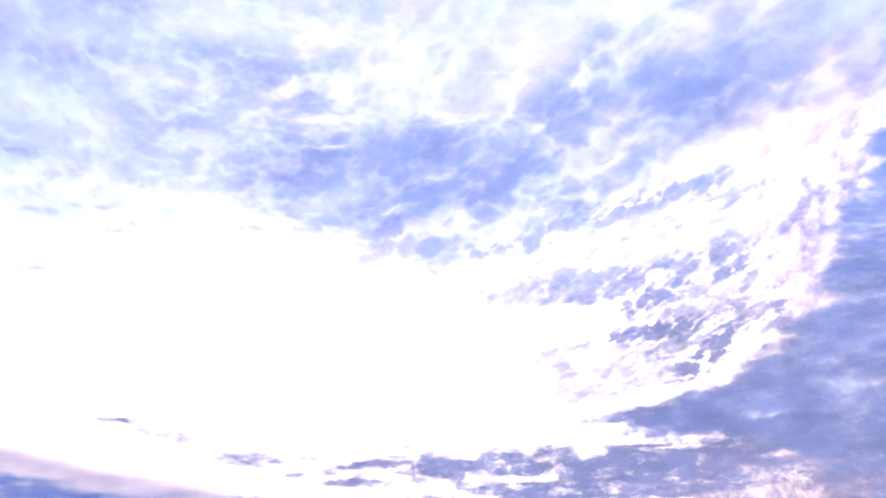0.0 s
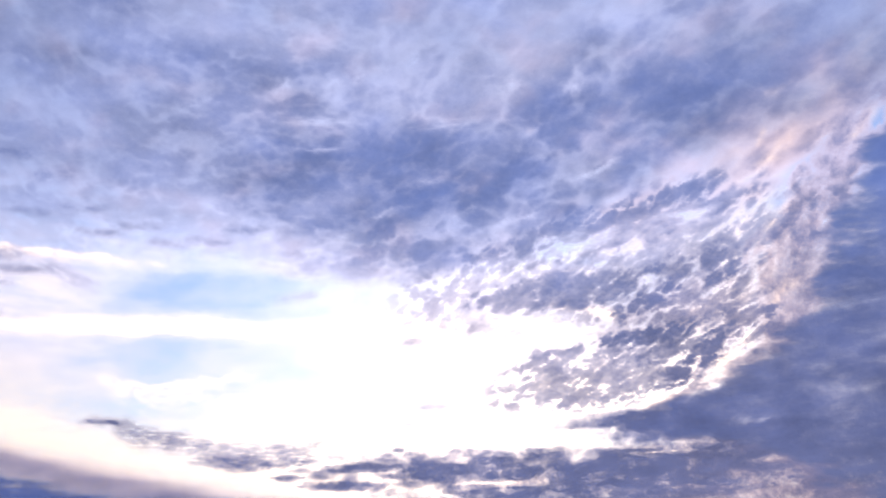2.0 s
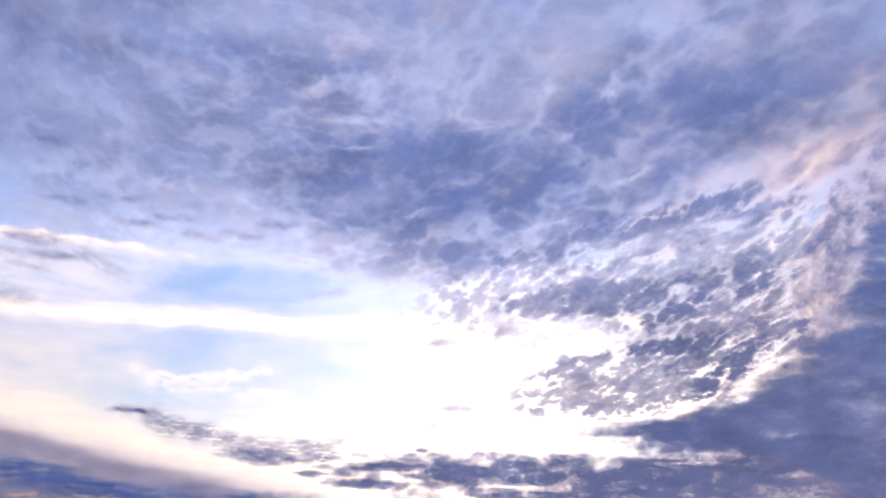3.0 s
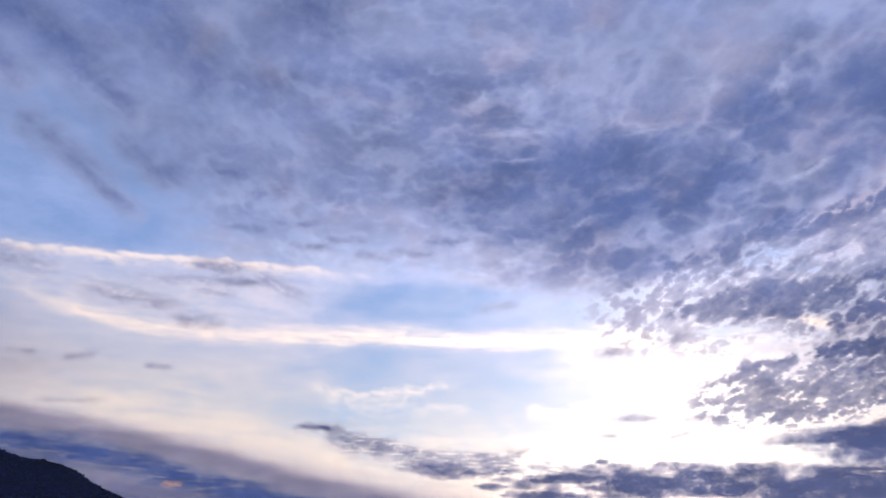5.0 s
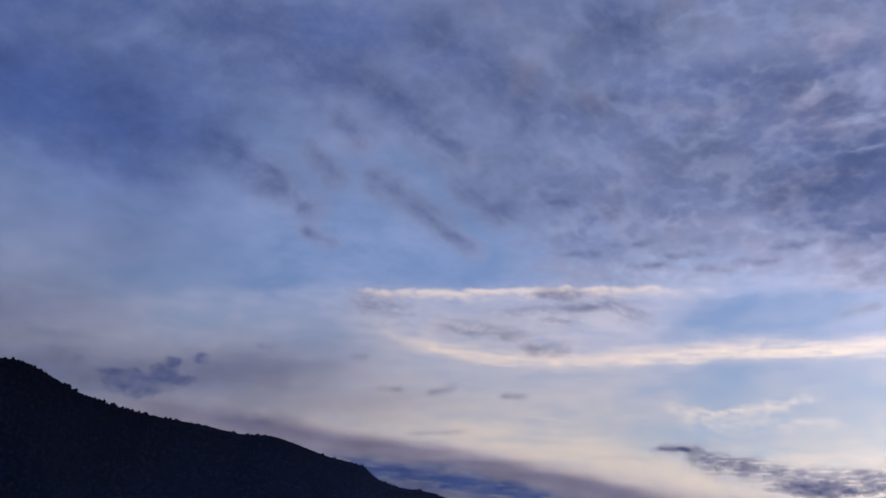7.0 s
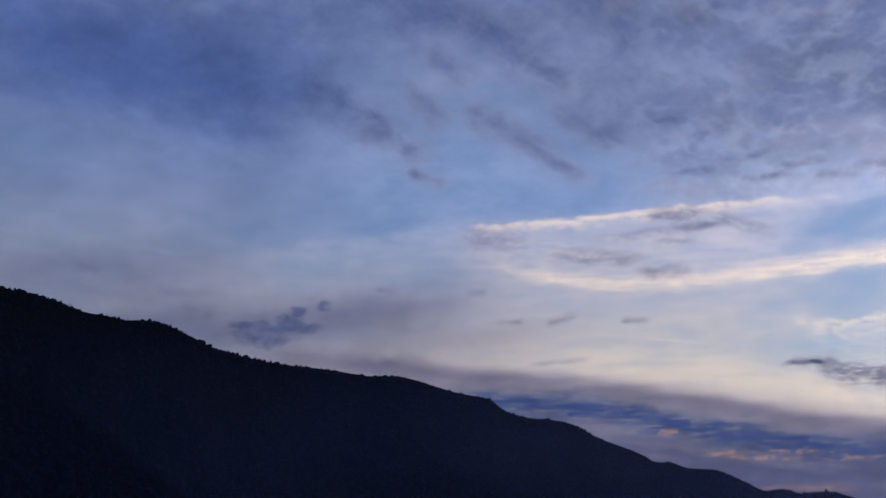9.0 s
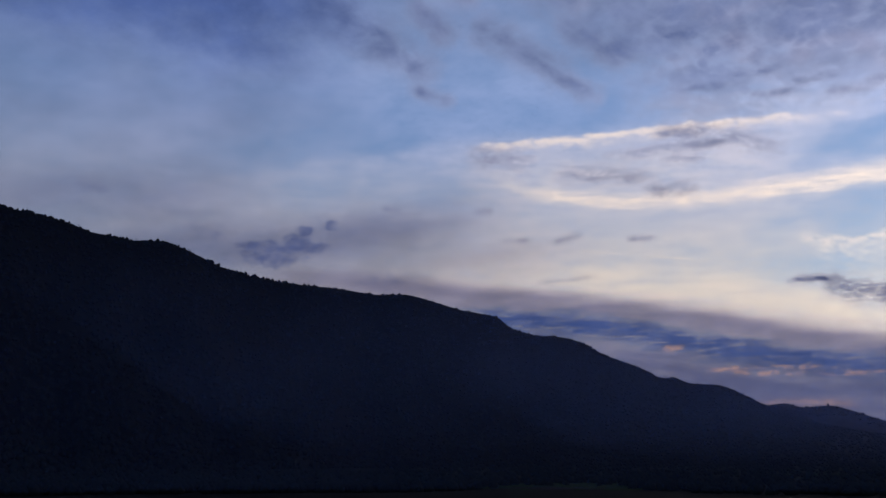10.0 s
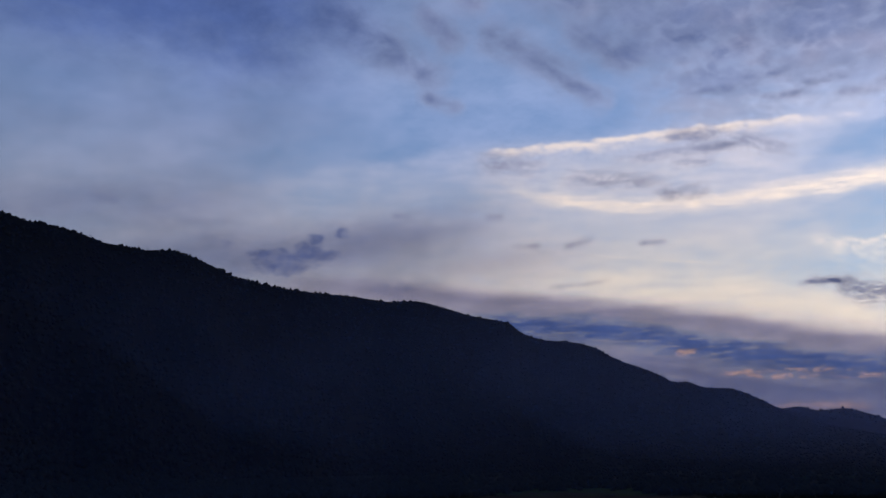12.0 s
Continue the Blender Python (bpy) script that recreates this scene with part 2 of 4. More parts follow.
def stations(az, knots):
    """A crest line carried smoothly through a few stations (degrees left, height)."""
    ks = np.array(sorted(knots), float)
    x, y = ks[:, 0], ks[:, 1]
    slope = np.gradient(y, x)
    i = np.clip(np.searchsorted(x, az) - 1, 0, len(x) - 2)
    h = x[i + 1] - x[i]
    u = np.clip((az - x[i]) / h, 0, 1)
    return ((2 * u ** 3 - 3 * u ** 2 + 1) * y[i] + (u ** 3 - 2 * u ** 2 + u) * h * slope[i]
            + (-2 * u ** 3 + 3 * u ** 2) * y[i + 1] + (u ** 3 - u ** 2) * h * slope[i + 1])


class Deck:
    """A layer of clouds: each is laid down by its middle, size and lean; where they meet, the denser one owns the place."""

    def __init__(self):
        self.tau = np.zeros_like(AZG)
        self.tint = np.zeros_like(AZG)
        self.fluff = np.zeros_like(AZG)
        self.best = np.full_like(AZG, 0.03)
        self.owner = np.full(AZG.shape, -1)
        self.clouds = []

    def add(self, name, label, az, el, length, width, lean=0.0, tau=1.0, cell=(2.0, 1.0), rough=1.0, bias=0.0,
            tint=0.0, seed=1, octaves=4, power=2.0, group="", puff=0.0, feather=False, fluff=0.8, peak=1.5, sheet=False, grains=False, base=0.0):
        dx, dy = -(AZG - az) * math.cos(radians(el)), ELG - el
        c, s = math.cos(radians(lean)), math.sin(radians(lean))
        u, w = dx * c + dy * s, -dx * s + dy * c
        near = (np.abs(u) < length * 1.7 + 1) & (np.abs(w) < width * 1.7 + 1)
        if not near.any():
            return
        un, wn_ = u[near], w[near]
        warp = fbm(un / (cell[0] * 3) + 3.3, wn_ / (cell[1] * 3) + 7.7, seed + 900, 2)
        n = 0.75 * fbm(un / cell[0] + warp * 0.7, wn_ / cell[1] + warp * 0.7, seed, 3, 0.5)
        fine = (cell[0] * cell[1] * cell[1]) ** (1 / 3) * 0.8
        n = n + 0.42 * fbm(un / fine + 2 * warp, wn_ / fine * 1.2 + 2 * warp, seed + 5, octaves, 0.55)
        if puff:
            n = n * (1 - puff) + puff * puffs(un / cell[0] + 0.3 * n, wn_ / cell[1] - 0.3 * n, seed + 3)
        m = 1 - (np.abs(un / length) ** power + np.abs(wn_ / width) ** power)
        m = np.minimum(m, 0.75)
        d = tau * np.expm1(peak * np.maximum(m + rough * n - bias, 0)) / math.expm1(0.75 * peak) * smooth(m, -1.2, -0.2)
        if feather:
            tip = smooth(1 - np.abs(un / length), -0.15, 0.55)
            d = tau * tip * np.exp(-2.0 * np.abs(wn_ / width + 0.35 * rough * warp) ** 1.7) * np.clip(0.6 + rough * n, 0, 1.6)
        if sheet:
            d = tau * smooth(m + 0.5 * n, -0.5, 0.6) * (base + (1.15 - 0.5 * base) * smooth(STREETS[near], 0.2, 0.85)) * np.clip(1 + rough * warp, 0.3, 1.7)
        if grains:
            field = m + rough * (GRANULES[near] - 0.6) - bias
            d = tau * smooth(field, 0.0, 0.5) * smooth(m, -0.45, 0.35) * (0.3 + 1.05 * GRANULES[near])
        self.lay(name, label, group, near, d, tau * np.exp(-1.2 * ((un / length) ** 2 + (wn_ / width) ** 2)), tint + (0.36 * VARIETY[near] - 0.03 if sheet else 0), fluff)

    def lay(self, name, label, group, near, d, claim, tint, fluff):
        full, hold = np.zeros_like(AZG), np.zeros_like(AZG)
        full[near], hold[near] = d, claim
        total = self.tau + full
        colour = np.zeros_like(AZG)
        colour[near] = tint
        self.tint = np.where(total > 1e-4, (self.tint * self.tau + colour * full) / np.maximum(total, 1e-4), 0)
        self.fluff = np.where(total > 1e-4, (self.fluff * self.tau + fluff * full) / np.maximum(total, 1e-4), 0)
        self.tau = total
        mine = (hold > self.best) | ((self.owner < 0) & (full > 0.004))
        self.best[mine] = np.maximum(hold[mine], 0.03)
        self.owner[mine] = len(self.clouds)
        self.clouds.append((name, label, group))

    def band(self, name, label, line, above, below, tau, cell=(3.0, 0.3), rough=0.6, sway=0.15, lumps=0.0, ends=(1.5, 1.5), tint=0.0, seed=1, group="", fluff=0.3):
        """A long cloud along a line of stations (degrees left, degrees up); above and below: how far it fades either way."""
        ks = np.array(sorted(line), float)
        a0, a1 = ks[0, 0], ks[-1, 0]
        near = (AZG > a0 - 2 * min(ends[0], 2.2)) & (AZG < a1 + 0.2)
        a, e = AZG[near], ELG[near]
        slow = fbm(a / cell[0], e / (cell[1] * 4), seed, 3)
        fibre = fbm(a / cell[0] * 1.6 + slow, e / cell[1] + 0.6 * slow, seed + 5, 4, 0.55)
        away = e - stations(np.clip(a, a0, a1), line) - sway * 2 * slow
        if lumps:
            away = np.where(away < 0, away * (1 + lumps * (1.0 - 2.2 * cells(a / 0.75 + slow, e / 0.4, seed + 9)[0])), away)
        bend = min(ends[0], 2.2)
        drift = 1.5 * bend * slow + 0.5 * bend * np.sin(away * 1.3)
        keep = smooth(a + drift, a0, a0 + ends[0]) * smooth(-a, -a1, -a1 + ends[1])
        shape = np.where(away > 0, np.exp(-np.abs(away / above) ** 2.2), np.exp(-np.abs(away / below) ** 1.7))
        d = tau * keep * shape * np.clip(0.85 + rough * 1.5 * fibre, 0, 2)
        self.lay(name, label, group, near, d, tau * keep * shape, tint, fluff)

    def front(self, name, label, line, soft, tau, tint=0.0, seed=1, fluff=0.25, rough=1.0, low=0.0, cell=(3.5, 1.4)):
        """A wide cloud beyond a line of stations (degrees up, degrees left), with its own softness at the foot and at the head."""
        foot, head = min(line)[0], max(line)[0]
        near = (ELG > low) & (ELG < head + 6) & (AZG < 6)
        a, e = AZG[near], ELG[near]
        n = fbm(a / cell[0], e / cell[1], seed, 5, 0.5)
        lump = tufts(-a / 3.4, e / 1.5, n, -n, 0.0, 1.0, seed + 20) - 0.5
        k = np.clip((e - foot) / (head - foot), 0, 1)
        inside = stations(np.clip(e, foot, head), line) - a + rough * (1.8 * n + 0.9 * lump) + 0.9 * np.minimum(head - e, 0)
        d = tau * smooth(inside, 0, soft[0] + (soft[1] - soft[0]) * k) * np.clip(0.8 + 0.6 * n + 0.5 * lump + 0.3 * fbm(a / 7 - e / 14, e / 0.9 + a / 16, seed + 50, 4), 0.25, 1.6)
        fringe = 1 - smooth(inside, 0.3 * soft[1], 1.1 * soft[1])
        self.lay(name, label, "", near, d, np.minimum(d, tau) * 0.9, tint + 0.5 * fringe, fluff)

    def opening(self, az, el, length, width, lean, amount, seed, edge=0.5, ragged=0.5):
        """A clear opening with a definite edge."""
        dx, dy = -(AZG - az) * math.cos(radians(el)), ELG - el
        c, s = math.cos(radians(lean)), math.sin(radians(lean))
        u, w = dx * c + dy * s, -dx * s + dy * c
        n = fbm(u / (0.5 * length), w / (0.5 * width), seed, 4)
        hole = smooth(1 - (u / length) ** 2 - (w / width) ** 2 + ragged * n, 0, edge)
        self.tau = self.tau * (1 - amount * hole)

    def carve(self, az, el, length, width, lean, amount, seed):
        """A ragged gap, through which the sky behind shows."""
        dx, dy = -(AZG - az) * math.cos(radians(el)), ELG - el
        c, s = math.cos(radians(lean)), math.sin(radians(lean))
        u, w = dx * c + dy * s, -dx * s + dy * c
        n = fbm(u / (0.6 * length), w / (0.8 * width), seed, 4)
        hole = np.exp(-1.5 * ((u / length) ** 2 + (w / width) ** 2)) * np.clip(0.75 + 1.2 * n, 0, 1.3)
        self.tau = self.tau * (1 - np.clip(amount * hole, 0, 0.97))

    def pieces(self):
        """Splits each cloud's ground into connected pieces; crumbs go to the neighbour."""
        own = self.owner[:-1, :-1].copy()
        ni, nj = own.shape
        flat, seen, found = own.ravel().tolist(), bytearray(ni * nj), []
        for start in range(ni * nj):
            if seen[start] or flat[start] < 0:
                continue
            seen[start], stack, cells, other = 1, [start], [], -1
            while stack:
                p = stack.pop()
                cells.append(p)
                r = p % nj
                for q in (p - nj if p >= nj else -1, p + nj if p + nj < ni * nj else -1, p - 1 if r else -1, p + 1 if r < nj - 1 else -1):
                    if q < 0:
                        continue
                    if flat[q] == flat[start]:
                        if not seen[q]:
                            seen[q] = 1
                            stack.append(q)
                    elif flat[q] >= 0:
                        other = q
            found.append((flat[start], cells, other))
        label, owners = np.full(ni * nj, -1), []
        found.sort(key=lambda f: -len(f[1]))
        for who, cells, other in found:
            crumb = len(cells) < (400 if who in owners else 15)
            if crumb and other >= 0 and label[other] >= 0:
                label[cells] = label[other]
            else:
                label[cells] = len(owners)
                owners.append(who)
        return label.reshape(ni, nj), owners

    def build(self, mat, front, back, thick):
        own, owners = self.pieces()
        tau = np.minimum(self.tau, 8)
        ni, nj = AZG.shape
        near = vault(AZG, ELG, front).reshape(-1, 3) * (1 - thick * tau).reshape(-1, 1)
        far = vault(AZG, ELG, back).reshape(-1, 3) * (1 + 0.5 * thick * tau).reshape(-1, 1)
        t_all, tint_all, fluff_all = tau.ravel(), self.tint.ravel(), self.fluff.ravel()
        made = []
        for k, who in enumerate(owners):
            name, label, group = self.clouds[who]
            i, j = np.nonzero(own == k)
            if len(i) == 0:
                continue
            q = np.stack([i * nj + j, i * nj + j + 1, (i + 1) * nj + j + 1, (i + 1) * nj + j], -1)
            ids, inv = np.unique(q, return_inverse=True)
            inv = inv.reshape(q.shape)
            at = {"tau": t_all[ids], "tint": tint_all[ids], "fluff": fluff_all[ids]}
            if thick == 0:
                ob = mesh_object(name, near[ids], inv, mat, at)
            else:
                ob = new(name)
                middle = near[ids].mean(0)
                ob.location = tuple(middle)
                mesh_object("underside", near[ids] - middle, inv, mat, at, ob)
                mesh_object("crown", far[ids] - middle, inv[:, ::-1], mat, at, ob)
            made.append(tagged(ob, label, "cloud", group))
        return made


high = Deck()
VEIL = "thin pale cirrus veil glowing in the evening sky"
h = high.add
h("cirrus_veil", VEIL, 25, 24, 70, 40, tau=0.75, cell=(14, 5), rough=0.6, seed=3)
h("cirrus_veil", "pale grey-white cirrus layer above the broken deck", 2, 27, 20, 8, 6, tau=0.7, cell=(6, 2.5), rough=0.9, seed=20, tint=0.32, feather=True)
h("cirrus_veil", "pale milky cirrus sheet below the broken deck", 16, 19.4, 17, 3.2, 0, tau=1.15, cell=(6, 1.2), rough=0.8, seed=18, tint=0.35, feather=True)
high.band("cirrus_veil", "pale pinkish cirrus sheet above the mountain", ((76, 12.6), (63, 15.0), (56, 16.5), (49.5, 17.6), (43.5, 18.45), (36, 18.6), (29, 18.6), (22.6, 18.2)), 0.5, 2.8, 0.6,
          cell=(6, 0.7), rough=0.5, sway=0.3, ends=(3.5, 36), tint=0.22, seed=7)
high.band("cirrus_veil", "milky cirrus sheet between two white streaks", ((46, 16.6), (40, 16.9), (33, 17.0), (28, 17.1), (24, 16.4)), 1.4, 2.0, 0.8, cell=(3.5, 0.4), rough=0.7, sway=0.2, ends=(4, 6), tint=0.5, seed=15)
high.band("cirrus_cloud", "narrow cream-white sunlit cirrus streak with a lumpy underside", ((43.6, 18.5), (41.4, 18.62), (38.6, 18.85), (35.7, 18.9), (32.9, 19.08), (29, 19.15), (24.4, 19.1), (20.5, 18.8)), 0.13, 0.36, 1.7,
          cell=(1.6, 0.3), rough=0.9, sway=0.14, lumps=0.15, ends=(8, 2.2), tint=0.95, seed=1100)
high.band("cirrus_cloud", "long feathery white cirrus streak", ((43, 16.7), (39.7, 15.7), (36.5, 15.15), (34, 14.95), (31.3, 14.85), (26.4, 15.0), (22.9, 15.15), (19, 15.3), (16, 15.15), (12.6, 15.2), (8, 15.2), (1, 15.0)), 0.46, 0.3, 1.5,
          cell=(3.0, 0.22), rough=0.8, sway=0.12, ends=(5, 6), tint=0.95, seed=1200)
high.band("cirrus_cloud", "soft white fringe above the long cirrus streak", ((30, 15.4), (24, 15.6), (20, 15.75), (15, 15.5), (8, 15.7), (0, 16)), 0.5, 0.5, 0.45, cell=(3.0, 0.3), rough=1.0, sway=0.2, ends=(5, 5), tint=0.85, seed=14)
high.band("cirrus_veil", "thin grey haze between the white streak and the cream haze", ((62, 13.4), (50, 13.4), (40, 13.2), (30, 12.2), (22, 11.0)), 1.6, 1.6, 0.55, cell=(6, 0.8), rough=0.5, ends=(6, 12), tint=0.1, seed=16)
high.band("cirrus_veil", "cream haze veil low over the wooded ridge", ((56, 11.2), (46, 10.8), (40.8, 10.5), (34, 9.95), (29.3, 9.3), (24.8, 8.3), (20.2, 7.3), (14, 6.4), (4, 5.6)), 1.25, 1.0, 1.1,
          cell=(7, 0.5), rough=0.5, sway=0.15, ends=(8, 27), tint=0.62, seed=5)
for k, (line, dense) in enumerate((((((24.6, 12.5), (22.6, 12.05), (21, 11.95), (19.2, 12.2), (16.4, 12.42)), 0.55)), ((((24, 11.6), (21, 11.2), (18, 11.4), (14, 11.3)), 0.3)), (((11.6, 11.5), (9.6, 11.25), (7.5, 11.45), (4, 11.7)), 0.8))):
    high.band("cirrus_cloud", "faint white feathery cirrus wisp", line, 0.22, 0.5, dense, cell=(1.3, 0.3), rough=1.0, sway=0.2, ends=(1.6, 1.2), tint=0.9, seed=170 + 4 * k, group="white wisps")
h("cirrus_veil", "white glowing haze round the hidden sun", -3, 11.8, 9.5, 3.8, 3, tau=1.1, cell=(4, 1.6), rough=0.6, seed=21, tint=0.7, feather=True)
h("cirrus_veil", "white glowing haze round the hidden sun", 2.5, 14.2, 9.5, 1.9, 4, tau=0.8, cell=(4, 0.8), rough=0.7, seed=22, tint=0.8, feather=True)
h("cirrus_veil", "cream glowing haze below the white streak", 9, 8.6, 15, 1.7, -3, tau=0.8, cell=(5, 0.5), rough=0.7, seed=23, tint=0.8, feather=True)
h("cirrus_veil", "peach-white glowing gap beside the dark cloud mass", -14, 16.5, 7, 4.0, 50, tau=0.7, cell=(2.5, 1.2), rough=0.9, seed=25, tint=1.2, feather=True)
h("cirrus_veil", "bright white cloud gaps under the slate bank", -5, 18.5, 13, 2.8, 12, tau=0.8, cell=(2.5, 1.2), rough=0.9, seed=27, tint=0.7, feather=True)
h("cirrus_veil", "warm cream glow behind the low cloud strips", 1, 6.4, 15, 1.4, 0, tau=1.6, cell=(4, 0.6), rough=0.6, seed=29, tint=1.7, feather=True)
h("cirrus_veil", "peach glow on cloud high beside the dark mass", -19, 25.5, 6.5, 2.2, 32, tau=0.42, cell=(2.5, 1.0), rough=0.9, seed=31, tint=1.5, feather=True)
GLOW = "peach-orange sunlit cloud edge"
for k, (az, el, size, flat, lean) in enumerate(((-17.0, 23.5, 1.6, 0.5, 30), (-16.4, 24.6, 0.8, 0.35, 55), (-22.2, 24.4, 1.3, 0.4, 45), (-18.0, 27.3, 1.2, 0.4, 20), (-16.8, 20.2, 1.4, 0.4, 35), (-5, 16.0, 2.6, 0.4, -14),
                                               (-16.4, 16.0, 1.6, 0.6, 50), (-13, 12.8, 1.6, 0.45, 30), (-2.4, 27.2, 0.7, 0.35, 50), (-9.3, 24.9, 0.7, 0.3, 20), (0.5, 6.4, 4, 0.4, 0), (-8.5, 7.6, 3.5, 0.4, 3), (-11.2, 15.2, 1.8, 0.35, 28))):
    h("cirrus_cloud", GLOW, az, el, size, flat, lean, tau=0.9 if el < 19 else 0.38, cell=(1.4, 0.6), rough=1.1, seed=600 + 3 * k, tint=2.2, feather=True, group="sunlit edges")
# clear blue openings
high.opening(17.6, 17.6, 6.2, 1.4, 2, 0.4, 801, 0.6, 0.4)
high.opening(12.2, 12.7, 3.6, 0.8, -20, 0.3, 811, 0.9)
high.opening(38, 25.5, 6.5, 2.6, -38, 0.5, 816, 1.2)
high.opening(44, 21.5, 9, 1.8, -14, 0.3, 821, 1.4)
HIGH = high.build(LIT, 1.03, 1.035, 0)

low = Deck()
DECK = "high grey-lavender altocumulus deck with streaky texture"
BANK = "dense slate-blue altocumulus bank with soft streaks"
CELLS = "broken mottled altocumulus cloudlets with bright gaps"
MASS = "heavy dark blue-violet cloud mass with glowing rim"
g = low.add
# wide thin deck overhead
g("altocumulus_cloud", DECK, 4, 32.5, 34, 8.5, 3, tau=0.95, base=0.8, cell=(8, 4), rough=0.8, seed=31, power=4, sheet=True, fluff=0.25)
g("altocumulus_cloud", DECK, 22, 26.5, 13, 5.0, 8, tau=0.55, base=0.8, cell=(6, 3), rough=0.8, seed=33, sheet=True, fluff=0.25)
g("altocumulus_cloud", DECK, 24, 21.3, 10, 2.2, 2, tau=0.42, base=0.15, cell=(3, 1.2), rough=0.9, seed=35, sheet=True, fluff=0.25)
# dark bank
g("altocumulus_cloud", BANK, 8.6, 24.2, 8.4, 3.1, 6, tau=1.3, base=1.0, cell=(4, 2), rough=0.8, seed=41, sheet=True, fluff=0.25)
g("altocumulus_cloud", BANK, -2, 24.2, 12, 3.6, 22, tau=1.05, base=0.9, cell=(5, 2), rough=0.8, seed=43, sheet=True, fluff=0.25)
g("altocumulus_cloud", BANK, 4, 21.2, 10, 2.4, 8, tau=1.0, base=0.5, cell=(4, 1.6), rough=0.9, seed=45, sheet=True, fluff=0.25)
g("altocumulus_cloud", BANK, -10, 28.5, 12, 4.4, 28, tau=1.0, base=0.45, cell=(5, 2), rough=0.9, seed=47, sheet=True, fluff=0.25)
g("altocumulus_cloud", BANK, -16, 24.6, 10, 2.8, 25, tau=1.0, base=0.45, cell=(5, 2), rough=0.9, seed=49, tint=0.4, sheet=True, fluff=0.25)
g("altocumulus_cloud", "mauve-grey altocumulus patch with peach edges", -19, 24.6, 4.5, 1.0, 27, tau=1.3, base=0.6, cell=(3, 1), rough=0.8, seed=48, tint=0.5, sheet=True, fluff=0.3)
# broken cells
g("altocumulus_cloud", CELLS, -6, 18.6, 12.5, 3.6, 12, tau=1.25, cell=(1.2, 0.7), rough=1.7, seed=51, grains=True, fluff=0.35)
g("altocumulus_cloud", CELLS, -3.6, 17.2, 6, 1.2, 4, tau=1.1, cell=(1.1, 0.6), rough=2.0, seed=52, grains=True, fluff=0.35)
g("altocumulus_cloud", CELLS, -6.2, 12.6, 7.8, 2.2, 8, tau=1.8, cell=(1.0, 0.55), rough=1.8, tint=-0.1, seed=53, grains=True, fluff=0.35)
g("altocumulus_cloud", CELLS, -11.5, 15.2, 4.5, 3.8, 30, tau=1.0, cell=(1.2, 0.75), rough=1.7, seed=55, tint=0.1, grains=True, fluff=0.35)
g("altocumulus_cloud", CELLS, -9.5, 15.5, 5.5, 1.6, 14, tau=1.2, cell=(1.1, 0.6), rough=1.9, seed=56, tint=0.08, grains=True, fluff=0.35)
g("altocumulus_cloud", CELLS, -9, 21.0, 9, 1.3, 14, tau=0.9, cell=(1.1, 0.6), rough=1.7, seed=58, grains=True, fluff=0.35)
g("altocumulus_cloud", CELLS, -12.6, 13.4, 4.2, 1.2, 38, tau=1.5, cell=(1.1, 0.6), rough=1.8, seed=59, tint=0.1, grains=True, fluff=0.35)
g("altocumulus_cloud", "thin grey haze between the broken cloudlets", -11, 16.6, 11, 5.0, 14, tau=0.9, cell=(3, 1.5), rough=0.9, seed=57, feather=True)
# heavy mass
low.front("cloud_bank", MASS, ((28, -28.5), (24.5, -23.4), (21.4, -20.6), (19.5, -19.2), (17.4, -18.6), (15.2, -16.8), (13.9, -14.6), (12.4, -12.6), (11, -10.4), (10.2, -7.4), (9.4, -5.6), (8.6, -7.5), (7.6, -12), (5, -16)), (2.0, 2.6), 4.6, tint=-0.32, seed=61, low=2, rough=1.5)
g("cloud_bank", MASS, -8.8, 9.15, 4.6, 1.15, 4, tau=3.0, cell=(2.2, 0.8), rough=1.0, seed=64, tint=-0.2, octaves=5)
g("cloud_bank", MASS, -5.5, 9.6, 3.6, 0.5, 3, tau=2.2, cell=(2.4, 0.6), rough=1.0, seed=65, tint=-0.15, octaves=5)
g("cloud_bank", MASS, -14, 8.4, 3.4, 0.7, 2, tau=2.6, cell=(2, 0.5), rough=1.0, seed=66, octaves=5)
g("cloud_bank", "grey-violet rain haze under the dark cloud mass", -18.5, 5, 14, 4.4, 4, tau=5.0, cell=(5, 1.4), rough=0.6, seed=67, tint=0.3, feather=True)
g("cloud_bank", "mauve-grey cloud fringe beside the dark mass", -19.5, 21.5, 6.5, 1.8, 48, tau=1.6, cell=(2, 0.9), rough=1.3, seed=69, tint=0.4, peak=0.8)
g("cloud_bank", "mauve-grey cloud fringe beside the dark mass", -16.8, 15.5, 5.0, 1.7, 66, tau=1.5, cell=(2, 0.9), rough=1.2, seed=70, tint=0.25, peak=0.8, puff=0.3)
# low strips below the sun
RIPPLED = "low rippled grey cloud strip with lit edges"
low.band("stratocumulus_cloud", RIPPLED, ((25.4, 9.9), (23.8, 10.0), (21.8, 9.85)), 0.16, 0.2, 1.3, cell=(0.8, 0.14), rough=0.8, sway=0.1, ends=(0.7, 0.8), seed=71, group="rippled strips", fluff=0.6)
low.band("stratocumulus_cloud", RIPPLED, ((23.6, 9.75), (21.4, 9.2), (19.4, 8.85), (17, 8.35), (14, 8.25), (11.4, 8.4)), 0.48, 0.5, 1.5, cell=(1.3, 0.12), rough=1.1, sway=0.14, ends=(1.4, 1.2), seed=73, group="rippled strips", fluff=0.8)
